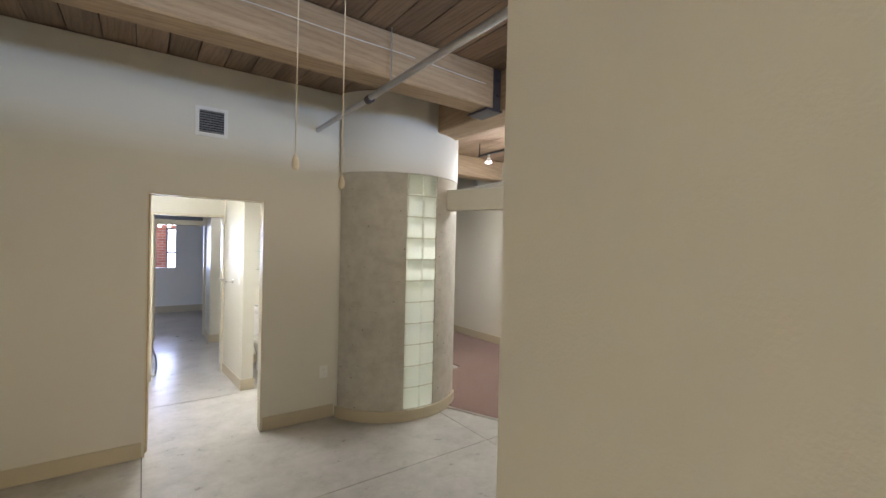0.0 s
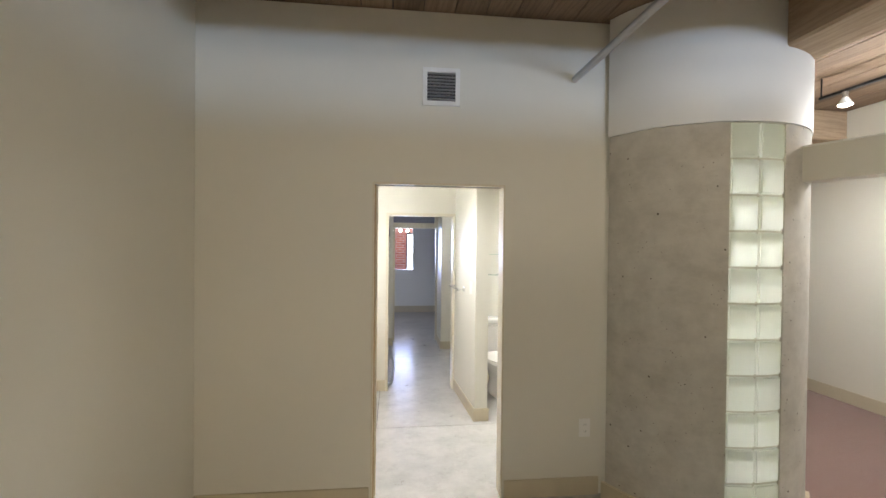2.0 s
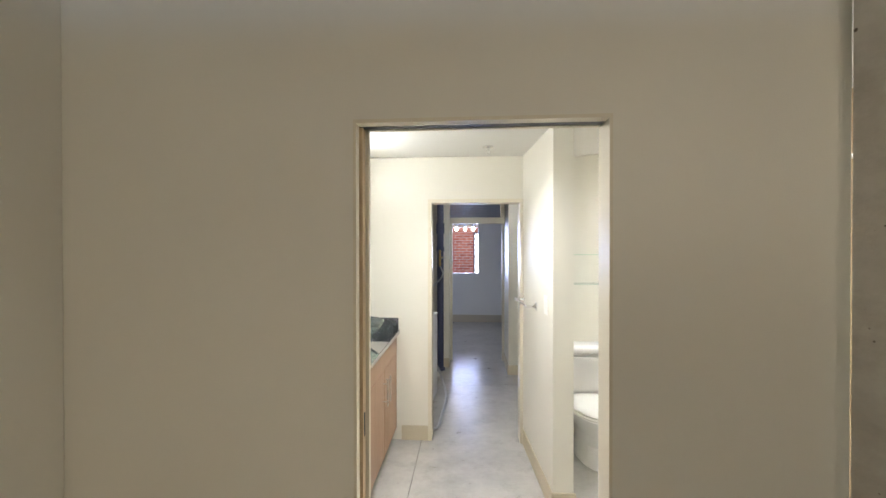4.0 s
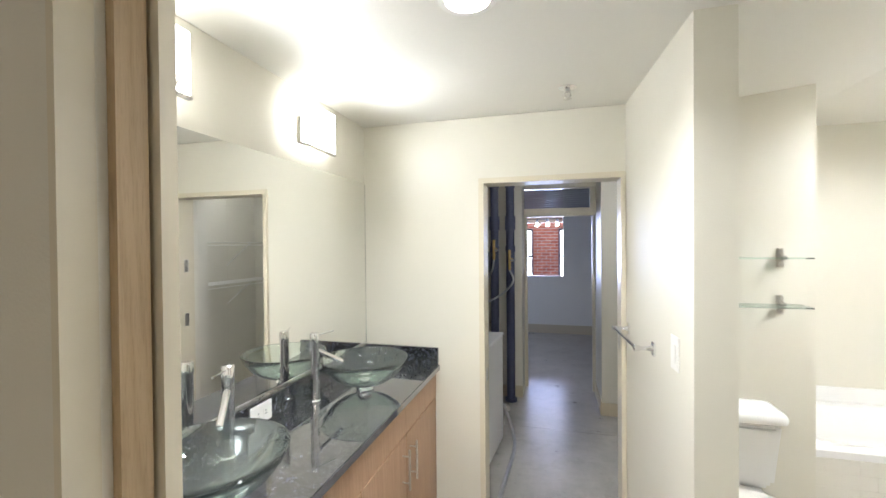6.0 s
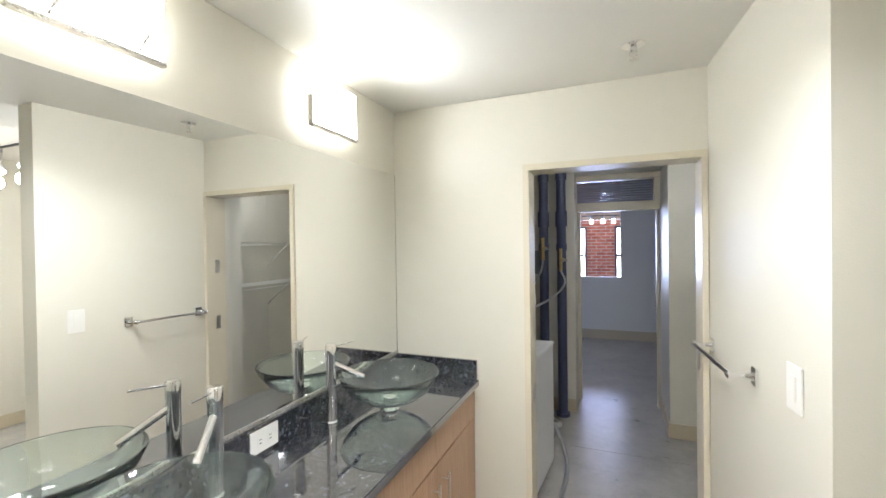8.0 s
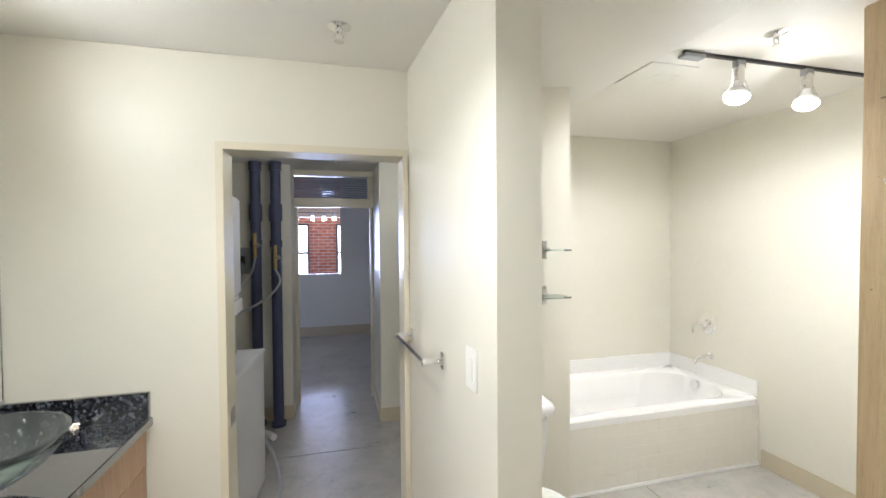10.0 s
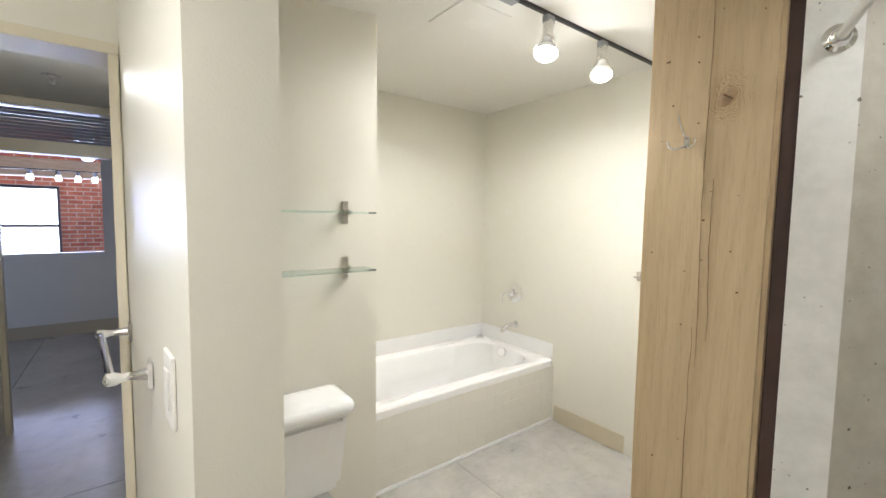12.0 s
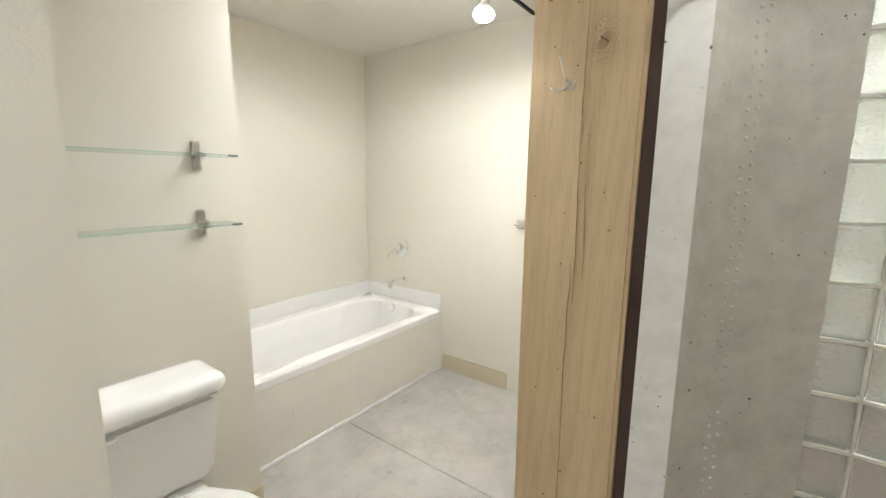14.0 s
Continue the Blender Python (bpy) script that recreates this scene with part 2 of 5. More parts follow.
PLANKS = timber("ceiling_planks", (0.19, 0.125, 0.085), (0.37, 0.265, 0.185), (9, 0.7, 9), 1.0, False, 0.75, 0.3)
BEAM = timber("beam_timber", (0.34, 0.235, 0.145), (0.56, 0.42, 0.275), (0.6, 7, 7), 1.0, False, 0.72)
GIRDER = timber("girder_timber", (0.32, 0.22, 0.135), (0.52, 0.39, 0.255), (7, 0.6, 7), 1.0, False, 0.72)
POST = timber("post_timber", (0.50, 0.375, 0.225), (0.60, 0.465, 0.29), (5, 5, 0.35), 1.2, False, 0.6, bumps=0.4)
CABINET = timber("cabinet_veneer", (0.36, 0.215, 0.125), (0.47, 0.30, 0.19), (6, 6, 0.5), 2.2, False, 0.38, bumps=0.03)
DOORWOOD = timber("door_edge_wood", (0.46, 0.33, 0.19), (0.60, 0.46, 0.29), (8, 8, 0.5), 2.0, False, 0.45, bumps=0.05)


def knot_rings(m, at):
    """Grain that swirls round a knot."""
    nt = m.node_tree
    b = nt.nodes["Principled BSDF"]
    co = nt.nodes.new("ShaderNodeTexCoord").outputs["Object"]
    mp = nt.nodes.new("ShaderNodeMapping")
    mp.inputs["Location"].default_value = (0, -at[1], -at[2] * 0.8)
    mp.inputs["Scale"].default_value = (0, 1, 0.8)
    nt.links.new(co, mp.inputs[0])
    ln = nt.nodes.new("ShaderNodeVectorMath")
    ln.operation = "LENGTH"
    nt.links.new(mp.outputs[0], ln.inputs[0])
    w = noise_node(nt, co, 16, 3)

    def calc(op, p, q):
        n = nt.nodes.new("ShaderNodeMath")
        n.operation = op
        for k, v in enumerate((p, q)):
            if isinstance(v, float):
                n.inputs[k].default_value = v
            else:
                nt.links.new(v, n.inputs[k])
        return n.outputs[0]

    d = calc("ADD", ln.outputs["Value"], calc("MULTIPLY", w, 0.09))
    s = calc("SINE", calc("MULTIPLY", d, 720.0), 0.0)
    rings = ramp(nt, calc("MULTIPLY_ADD", s, 0.5), [(0.05, (0.66, 0.58, 0.48)), (0.75, (1, 1, 1))])
    mask = ramp(nt, d, [(0.075, (1, 1, 1)), (0.13, (0, 0, 0))])
    old = b.inputs["Base Color"].links[0].from_socket
    nt.links.new(mixc(nt, old, mixc(nt, (1, 1, 1), rings, mask), 0.75, "MULTIPLY"), b.inputs["Base Color"])


knot_rings(POST, (3.6, 6.063, 1.879))
KNOT = plain("knot_brown", (0.40, 0.27, 0.15), 0.6, var=0.22, scale=60, grain=0.3)
CRACK = plain("crack_dark", (0.17, 0.105, 0.055), 0.9)
STEEL = plain("painted_steel", (0.075, 0.068, 0.085), 0.5, 0.3, var=0.15, scale=8)
RUST = plain("dark_brown_steel", (0.055, 0.028, 0.022), 0.55, 0.1, var=0.2, scale=5, grain=0.2)
GALV = plain("galvanized_pipe", (0.52, 0.53, 0.55), 0.38, 0.85, var=0.1, scale=12)
PIPE = plain("drain_pipe", (0.055, 0.065, 0.125), 0.42, 0.0, var=0.12, scale=7)
CHROME = plain("chrome", (0.86, 0.86, 0.87), 0.07, 1.0, var=0.01, rvar=0.02)
NICKEL = plain("brushed_nickel", (0.66, 0.64, 0.60), 0.28, 1.0, var=0.05, scale=20)
BRASS = plain("brass", (0.60, 0.42, 0.16), 0.3, 1.0)
PORCELAIN = plain("porcelain", (0.90, 0.895, 0.88), 0.08, var=0.006, coat=0.6, rvar=0.02)
TUBWHITE = plain("tub_enamel", (0.91, 0.905, 0.89), 0.12, var=0.006, coat=0.5, rvar=0.02)
TILE = plain("white_tile", (0.80, 0.775, 0.70), 0.22, var=0.015, scale=9, coat=0.2)
GROUT = plain("grout", (0.80, 0.775, 0.70), 0.4)
PLASTIC = plain("white_plastic", (0.84, 0.83, 0.79), 0.32, var=0.01, rvar=0.02)
APPLIANCE = plain("appliance_enamel", (0.80, 0.80, 0.81), 0.34, var=0.01, rvar=0.01)
BLACK = plain("black_plastic", (0.02, 0.02, 0.022), 0.45)
GREY = plain("grey_metal", (0.32, 0.33, 0.35), 0.45, 0.4)
MORTAR = plain("block_mortar", (0.66, 0.65, 0.57), 0.8, var=0.06, scale=20)
CORD = plain("cord_ivory", (0.72, 0.64, 0.48), 0.7, var=0.08, scale=60)
GRANITE = granite("black_granite")
CARPET = carpet_mat("carpet_brown")
BRICK = bricks("brick_red")
MIRROR = plain("mirror_silver", (0.90, 0.905, 0.885), 0.004, 1.0, var=0.0, rvar=0.003)
BASIN = clear("basin_glass", (0.88, 0.98, 0.94), 0.0, 1.52)
BASIN.node_tree.nodes["Principled BSDF"].inputs["Transmission Weight"].default_value = 0.98
SHELFGLASS = clear("shelf_glass", (0.80, 0.94, 0.88), 0.0, 1.5)
BLOCK = clear("glass_block", (0.97, 1.0, 0.965), 0.25, 1.3, 0.5, 30)
BLOCK.node_tree.nodes["Principled BSDF"].inputs["Transmission Weight"].default_value = 0.85
CLEARBLOCK = clear("clear_glass_block", (0.93, 0.97, 0.93), 0.06, 1.2, 0.9, 55)


def milky(m, share):
    """Lets part of the light through scattered, as thick rippled glass does."""
    nt = m.node_tree
    tl, mx = nt.nodes.new("ShaderNodeBsdfTranslucent"), nt.nodes.new("ShaderNodeMixShader")
    tl.inputs[0].default_value = (0.95, 0.98, 0.93, 1)
    mx.inputs[0].default_value = share
    nt.links.new(nt.nodes["Principled BSDF"].outputs[0], mx.inputs[1])
    nt.links.new(tl.outputs[0], mx.inputs[2])
    nt.links.new(mx.outputs[0], nt.nodes["Material Output"].inputs[0])


milky(BLOCK, 0.94)
milky(CLEARBLOCK, 0.3)
PANE = clear("window_glass", (0.97, 0.98, 0.98), 0.0, 1.45)
BULB = glow("bulb_glow", (1.0, 0.95, 0.85), 30)
FROST = glow("sconce_glow", (1.0, 0.98, 0.94), 8)
SKYGLOW = glow("daylight_sky", (0.80, 0.88, 1.0), 9)

# ---- mesh helpers ----
TURN_A = pose(1.6136, 5.012, 0, 0, 0, -0.8) @ pose(-1.6, -5.12, 0)   # the entry room stands a little askew to the timber grid
TURN_R = pose(1.6136, 4.987, 0, 0, 0, -2.264) @ pose(-1.6, -5.12, 0)   # the round wall and the partition beside it


def bx(bm, x0, x1, y0, y1, z0, z1, m=None):
    g = bmesh.ops.create_cube(bm, size=1)["verts"]
    t = Matrix.Translation(((x0 + x1) / 2, (y0 + y1) / 2, (z0 + z1) / 2)) @ Matrix.Diagonal((abs(x1 - x0), abs(y1 - y0), abs(z1 - z0), 1))
    bmesh.ops.transform(bm, matrix=(m @ t) if m else t, verts=g)
    return g


def soften(bm, w, seg=2):
    bmesh.ops.bevel(bm, geom=[e for e in bm.edges if len(e.link_faces) == 2 and e.calc_face_angle(0) > 0.5], offset=w, segments=seg, affect="EDGES", clamp_overlap=True)


def rod(bm, p, q, r, seg=14, r2=None):
    p, q = Vector(p), Vector(q)
    g = bmesh.ops.create_cone(bm, cap_ends=True, segments=seg, radius1=r, radius2=r if r2 is None else r2, depth=(q - p).length)["verts"]
    m = Matrix.Translation((p + q) / 2) @ (q - p).to_track_quat("Z", "Y").to_matrix().to_4x4()
    bmesh.ops.transform(bm, matrix=m, verts=g)
    return g


def tube(bm, pts, r, seg=10):
    """A bent pipe along the points."""
    pts = [Vector(p) for p in pts]
    rings = []
    up = Vector((0.13, 0.21, 0.97))
    for i, p in enumerate(pts):
        d = (pts[min(i + 1, len(pts) - 1)] - pts[max(i - 1, 0)]).normalized()
        a = d.cross(up).normalized()
        b = d.cross(a).normalized()
        rings.append([bm.verts.new(p + r * (math.cos(k * math.tau / seg) * a + math.sin(k * math.tau / seg) * b)) for k in range(seg)])
    for u, v in zip(rings, rings[1:]):
        for k in range(seg):
            bm.faces.new((u[k], u[(k + 1) % seg], v[(k + 1) % seg], v[k]))
    bm.faces.new(rings[0][::-1])
    bm.faces.new(rings[-1])


def arc_pts(pts, n=8):
    """A smooth line through the corners given."""
    pts = [Vector(p) for p in pts]
    out = []
    for i in range(len(pts) - 1):
        p0, p1, p2, p3 = pts[max(i - 1, 0)], pts[i], pts[i + 1], pts[min(i + 2, len(pts) - 1)]
        for k in range(n):
            t = k / n
            out.append(0.5 * ((2 * p1) + (p2 - p0) * t + (2 * p0 - 5 * p1 + 4 * p2 - p3) * t * t + (3 * p1 - p0 - 3 * p2 + p3) * t ** 3))
    return out + [pts[-1]]


def lathe(bm, prof, at=(0, 0, 0), seg=32, sx=1.0, sy=1.0):
    rings = [[bm.verts.new((at[0] + r * sx * math.cos(k * math.tau / seg), at[1] + r * sy * math.sin(k * math.tau / seg), at[2] + z)) for k in range(seg)] for r, z in prof]
    for u, v in zip(rings, rings[1:]):
        for k in range(seg):
            bm.faces.new((u[k], u[(k + 1) % seg], v[(k + 1) % seg], v[k]))
    if prof[0][0] > 1e-4:
        bm.faces.new(rings[0][::-1])
    if prof[-1][0] > 1e-4:
        bm.faces.new(rings[-1])


def sector(bm, c, r0, r1, a0, a1, z0, z1, m=None, step=3.0):
    """A piece of a round wall between two angles."""
    n = max(2, int(abs(a1 - a0) / step))
    cols = []
    for i in range(n + 1):
        a = radians(a0 + (a1 - a0) * i / n)
        cols.append([Vector((c[0] + r * math.cos(a), c[1] + r * math.sin(a), z)) for r, z in ((r0, z0), (r1, z0), (r1, z1), (r0, z1))])
    vs = [[bm.verts.new(m @ p if m else p) for p in col] for col in cols]
    for u, v in zip(vs, vs[1:]):
        for k in range(4):
            bm.faces.new((u[k], u[(k + 1) % 4], v[(k + 1) % 4], v[k]))
    bm.faces.new(vs[0][::-1])
    bm.faces.new(vs[-1])


def link(name, bm, mat, smooth=False):
    bmesh.ops.recalc_face_normals(bm, faces=bm.faces)
    me = bpy.data.meshes.new(name)
    bm.to_mesh(me)
    bm.free()
    me.materials.append(mat)
    if smooth:
        me.shade_smooth()
        me.set_sharp_from_angle(angle=radians(38))
    return new(name, me)


def part(name, bm, mat, parent, label="", smooth=True):
    o = link(name, bm, mat, smooth)
    o.parent = parent
    if label:
        o["label"] = label
    return o


def thing(name, label, category, at=(0, 0, 0), group="", kind=""):
    o = new(name)
    o.empty_display_size = 0.1
    return tagged(o, label, category, group, kind)


def structure(name, bm, mat, label, category="wall", smooth=False):
    return tagged(link(name, bm, mat, smooth), label, category, kind="structure")


def boxes(*bs, m=None, bev=0.0):
    bm = bmesh.new()
    for b in bs:
        bx(bm, *b, m)
    if bev:
        soften(bm, bev)
    return bm

# ---- floors and ceilings ----
XS, YS = (-3.21, -0.93, 1.25, 3.62, 5.9, 8.18), (-5.32, -3.04, -0.76, 1.52, 3.82, 6.09, 8.37, 10.65, 12.93, 15.21)
floor = structure("floor", boxes((-3.3, 8.3, -5.4, 15.3, -0.12, -0.012)), JOINT, "grey polished concrete floor with sawn control joints", "floor")
for i in range(len(XS) - 1):
    for j in range(len(YS) - 1):
        g = 0.0028
        part("slab", boxes((XS[i] + g, XS[i + 1] - g, YS[j] + g, YS[j + 1] - g, -0.02, 0.0)), FLOOR, floor, smooth=False)
# planks over the entry room and the carpeted room, laid along y
bm = bmesh.new()
px = -3.0
while px < 7.5:
    w = 0.19
    bx(bm, px + 0.004, px + w - 0.004, -4.6, 9.2, 3.035 + random.uniform(0, 0.004), 3.075)
    px += w
structure("ceiling_planks", bm, PLANKS, "brown stained timber plank ceiling with dark open seams", "ceiling")
structure("ceiling_deck", boxes((-3.2, 7.6, -4.7, 9.3, 3.078, 3.14)), BLACK, "dark deck above the ceiling planks", "ceiling")
# the bathroom ceiling lifts a little towards the tub and the post
bm = bmesh.new()
for y0, y1, x1 in ((5.04, 5.86, 3.96), (5.86, 8.38, 4.70)):
    prof = ((0.45, 2.285), (2.26, 2.285), (3.2, 2.382), (x1, 2.382), (x1, 2.48), (0.45, 2.48))
    ends = [[bm.verts.new((x, y, z)) for x, z in prof] for y in (y0, y1)]
    for k in range(len(prof)):
        q = (k + 1) % len(prof)
        bm.faces.new((ends[0][k], ends[0][q], ends[1][q], ends[1][k]))
    bm.faces.new(ends[0])
    bm.faces.new(ends[1][::-1])
structure("ceiling_bath", bm, CEIL, "cream painted plaster bathroom ceiling", "ceiling")
structure("ceiling_hall", boxes((0.0, 2.119, 7.141, 9.46, 2.215, 2.30), (2.119, 2.859, 7.361, 9.46, 2.215, 2.30), (2.859, 3.2, 8.361, 9.46, 2.215, 2.30)), CEIL, "cream painted hall ceiling", "ceiling")
structure("ceiling_far", boxes((-2.5, 5.5, 9.46, 15.5, 2.95, 3.05)), GIRDER, "brown timber ceiling of the far rooms", "ceiling")

# ---- entry room (askew frame A) ----
A, R = TURN_A, TURN_R
structure("wall_front", boxes((0.10, 1.25, 5.12, 5.222, 0, 3.03), (1.25, 2.064, 5.12, 5.222, 1.980, 3.03), (2.064, 2.76, 5.12, 5.222, 0, 3.03), m=A), WALL,
          "beige painted plaster wall with a doorway into the bathroom")
structure("wall_left", boxes((0.04, 0.22, -4.3, 5.118, 0, 3.03), m=A), WALL, "beige painted plaster side wall")
# unseen wall added so daylight reaches the front wall only above its top
structure("wall_stub_unseen", boxes((1.781, 5.2, 1.528, 1.658, 0, 2.17)), WALL, "unseen beige partial-height wall that cuts off the low daylight")
structure("wall_passage", boxes((1.659, 1.779, -1.6, 1.658, 0, 2.17), bev=0.008), WALL, "unseen beige partial-height wall that cuts off the low daylight along the passage")
structure("wall_window", boxes((-3.2, 2.5, -4.2, -4.02, 0, 3.03), (5.9, 7.4, -4.2, -4.02, 0, 3.03), (2.5, 5.9, -4.2, -4.02, 0, 1.5), (2.5, 5.9, -4.2, -4.02, 2.12, 3.03)), WALL,
          "beige outer wall with one wide window opening")
structure("wall_west", boxes((-3.2, -3.02, -4.02, 5.2, 0, 3.03)), WALL, "beige wall closing the front room")
structure("wall_carpet_far", boxes((6.05, 6.2, -4.02, 9.2, 0, 3.03)), WALL, "cream painted wall of the carpeted room")
structure("wall_carpet_end", boxes((4.70, 6.05, 9.0, 9.15, 0, 3.03)), WALL, "cream end wall of the carpeted room")


def baseboard(x0, x1, y0, y1, h=0.12, m=None):
    structure("baseboard", boxes((x0, x1, y0, y1, 0.0005, h), m=m, bev=0.002), TRIM, "khaki painted flat baseboard", "baseboard")


baseboard(0.234, 1.235, 5.106, 5.118, 0.115, A)
baseboard(2.078, 2.70, 5.106, 5.118, 0.115, A)
baseboard(0.222, 0.234, -0.9, 5.118, 0.115, A)
# steel-lined head and jambs of the pocket doorway, the door slid into the wall
structure("door_frame_1", boxes((1.244, 1.254, 5.114, 5.150, 0, 1.978), (1.244, 1.272, 5.206, 5.228, 0, 1.978), (2.056, 2.066, 5.114, 5.228, 0, 1.978), m=A), JAMB, "cream painted pocket door jambs", "door frame")
structure("door_track", boxes((1.244, 2.066, 5.166, 5.20, 1.969, 1.9785), m=A), BLACK, "dark steel pocket door track under the door head", "door track")
structure("door_head_trim", boxes((1.244, 2.066, 5.114, 5.160, 1.968, 1.9795), (1.244, 2.066, 5.206, 5.228, 1.968, 1.9795), m=A), JAMB, "cream painted door head trim", "door frame")
door = structure("door_1", boxes((0.46, 1.262, 5.164, 5.200, 0.01, 1.967), m=A), DOORWOOD, "wooden pocket door slid open into its wall", "door")
part("latch", boxes((1.2622, 1.2632, 5.174, 5.190, 0.92, 1.0), m=A), BLACK, door, "black recessed edge latch")

# ---- round shower wall ----
CC, R0, R1 = (3.38, 5.42), 0.60, 0.715
GB0, GB1, ZB0, ZB1 = -103.6, -77.6, 0.10, 2.290
EB0, EB1 = -6.9, 19.1
bm = bmesh.new()
for a0, a1, z0, z1 in ((-156, GB0, 0, 2.290), (GB0, GB1, 0, ZB0), (GB1, EB0, 0, 2.290), (EB0, EB1, 0, ZB0), (EB1, 68.2, 0, 2.290)):
    sector(bm, CC, R0, R1, a0, a1, z0, z1, R)
round_wall = structure("round_wall", bm, CONC, "curved cast concrete shower wall with air holes and stains", smooth=True)
bm = bmesh.new()
sector(bm, CC, R0 - 0.004, R1 + 0.006, -156.5, 68.2, 2.2925, 3.03, R)
structure("round_wall_top", bm, WHITE, "white painted plaster band above the concrete shower wall", smooth=True)
bm = bmesh.new()
ends = [R @ Vector((CC[0] + r * math.cos(radians(q)), CC[1] + r * math.sin(radians(q)), 0)) for r, q in ((R0, 68.3), (R1, 68.3), (R1 - 0.012, 74.6))]
lo = [bm.verts.new(p) for p in ends]
hi = [bm.verts.new(p + Vector((0, 0, 2.39))) for p in ends]
for k in range(3):
    bm.faces.new((lo[k], lo[(k + 1) % 3], hi[(k + 1) % 3], hi[k]))
bm.faces.new(lo[::-1])
bm.faces.new(hi)
structure("round_wall_end", bm, SKIM, "pale skimmed end of the concrete shower wall")
bm = bmesh.new()
sector(bm, CC, R1 + 0.001, R1 + 0.022, -157, -40, 0.0005, 0.10, R)
structure("baseboard_round", bm, TRIM, "khaki painted baseboard bent round the concrete wall", "baseboard", True)


def block_strip(a0, a1, label, glass):
    """Two columns of eleven glass blocks in pale mortar, set in the curve."""
    strip = thing("glass_block_panel", label, "glass blocks")
    n, h, da = 11, (ZB1 - ZB0) / 11, (a1 - a0) / 2
    bm = bmesh.new()
    for i in range(n + 1):
        z = ZB0 + i * h
        sector(bm, CC, R0 + 0.02, R1 - 0.014, a0 + 0.02, a1 - 0.02, z - (0.0055 if i else 0), z + (0.0055 if i < n else 0), R, 6)
    for k in range(3):
        a = a0 + k * da
        sector(bm, CC, R0 + 0.021, R1 - 0.015, a - (0.42 if k else 0), a + (0.42 if k < 2 else 0), ZB0 + 0.001, ZB1 - 0.001, R)
    part("mortar", bm, MORTAR, strip, "pale mortar joints", False)
    for k in range(2):
        a = radians(a0 + (k + 0.5) * da)
        half = math.tan(radians(da / 2 - 0.42)) * (R0 + 0.03)
        bm = bmesh.new()
        bx(bm, R0 + 0.025, R1 - 0.004, -half, half, -h / 2 + 0.0055, h / 2 - 0.0055)
        for v in bm.verts:
            if v.co.x > R0 + 0.1:
                v.co.y *= 1.17
        soften(bm, 0.008, 2)
        first = None
        for i in range(n):
            m = R @ Matrix.Translation((CC[0], CC[1], ZB0 + (i + 0.5) * h)) @ Matrix.Rotation(a, 4, "Z")
            if first is None:
                first = part("glass_block", bm, glass, strip)
                first.visible_shadow = False
                o = first
            else:
                o = new("glass_block", first.data)
                o.parent = strip
                o.visible_shadow = False
            o.matrix_basis = m
    return strip


block_strip(GB0, GB1, "tall panel of clear wavy glass blocks in a concrete wall", BLOCK)
block_strip(EB0, EB1, "tall panel of rippled clear glass blocks beside the shower", CLEARBLOCK)

# ---- partial-height wall with a sliding doorway into the carpeted room ----
P = R @ pose(3.676, 4.79, 0, 0, 0, -65.0)   # local x runs along the wall, local y to its far side
structure("wall_partition", boxes((0.925, 4.4, 0.0, 0.13, 0, 2.172), (-0.02, 0.925, 0.0, 0.13, 1.980, 2.172), m=P), WALL, "beige partial-height wall with a doorway to the carpeted room")
structure("partition_cap", boxes((-0.026, 4.4, -0.006, 0.136, 2.1725, 2.182), m=P), WHITE, "pale cap board on the partial-height wall", "trim")
structure("baseboard", boxes((0.945, 3.3, -0.013, -0.001, 0.0005, 0.12), m=P, bev=0.002), TRIM, "khaki painted flat baseboard", "baseboard")
structure("door_frame_2", boxes((0.917, 0.927, -0.004, 0.045, 0, 1.978), (0.917, 0.927, 0.085, 0.134, 0, 1.978), m=P), JAMB, "cream painted sliding door jamb", "door frame")
structure("floor_track", boxes((-0.1, 0.917, 0.05, 0.085, 0.0005, 0.012), m=P), NICKEL, "metal threshold track at the carpet edge", "threshold")
door = structure("door_2", boxes((0.91, 1.80, 0.047, 0.083, 0.014, 1.974), m=P), DOORWOOD, "wooden sliding door slid into the wall", "door")
part("latch", boxes((0.9088, 0.9099, 0.056, 0.074, 0.92, 1.02), m=P), BLACK, door, "black recessed edge latch")
bm = bmesh.new()
f = [bm.verts.new(P @ Vector((x, y, 0.003))) for x, y in ((-0.6, 0.086), (4.3, 0.086))]
g = [bm.verts.new(Vector(q)) for q in ((6.04, 1.3, 0.003), (6.04, 8.98, 0.003), (4.72, 8.98, 0.003), (4.72, 5.6, 0.003))]
bm.faces.new(f + g)
r = bmesh.ops.extrude_face_region(bm, geom=bm.faces[:])
bmesh.ops.translate(bm, vec=(0, 0, 0.010), verts=[v for v in r["geom"] if isinstance(v, bmesh.types.BMVert)])
structure("carpet", bm, CARPET, "dusty brown short-pile wall-to-wall carpet", "carpet")
baseboard(6.036, 6.048, 1.0, 8.99, 0.14)

# ---- timber frame ----


def beam(name, label, b, mat, bolts=()):
    bm = bmesh.new()
    bx(bm, *b)
    bmesh.ops.subdivide_edges(bm, edges=[e for e in bm.edges if e.calc_length() > 1], cuts=24, use_grid_fill=True)
    for v in bm.verts:
        v.co += Vector((0.004 * noise.noise(v.co * 2.3), 0.004 * noise.noise(v.co * 2.1 + Vector((5, 0, 0))), 0.004 * noise.noise(v.co * 1.9 + Vector((0, 7, 0)))))
    soften(bm, 0.012, 1)
    return tagged(link(name, bm, mat), label, "beam", kind="structure")


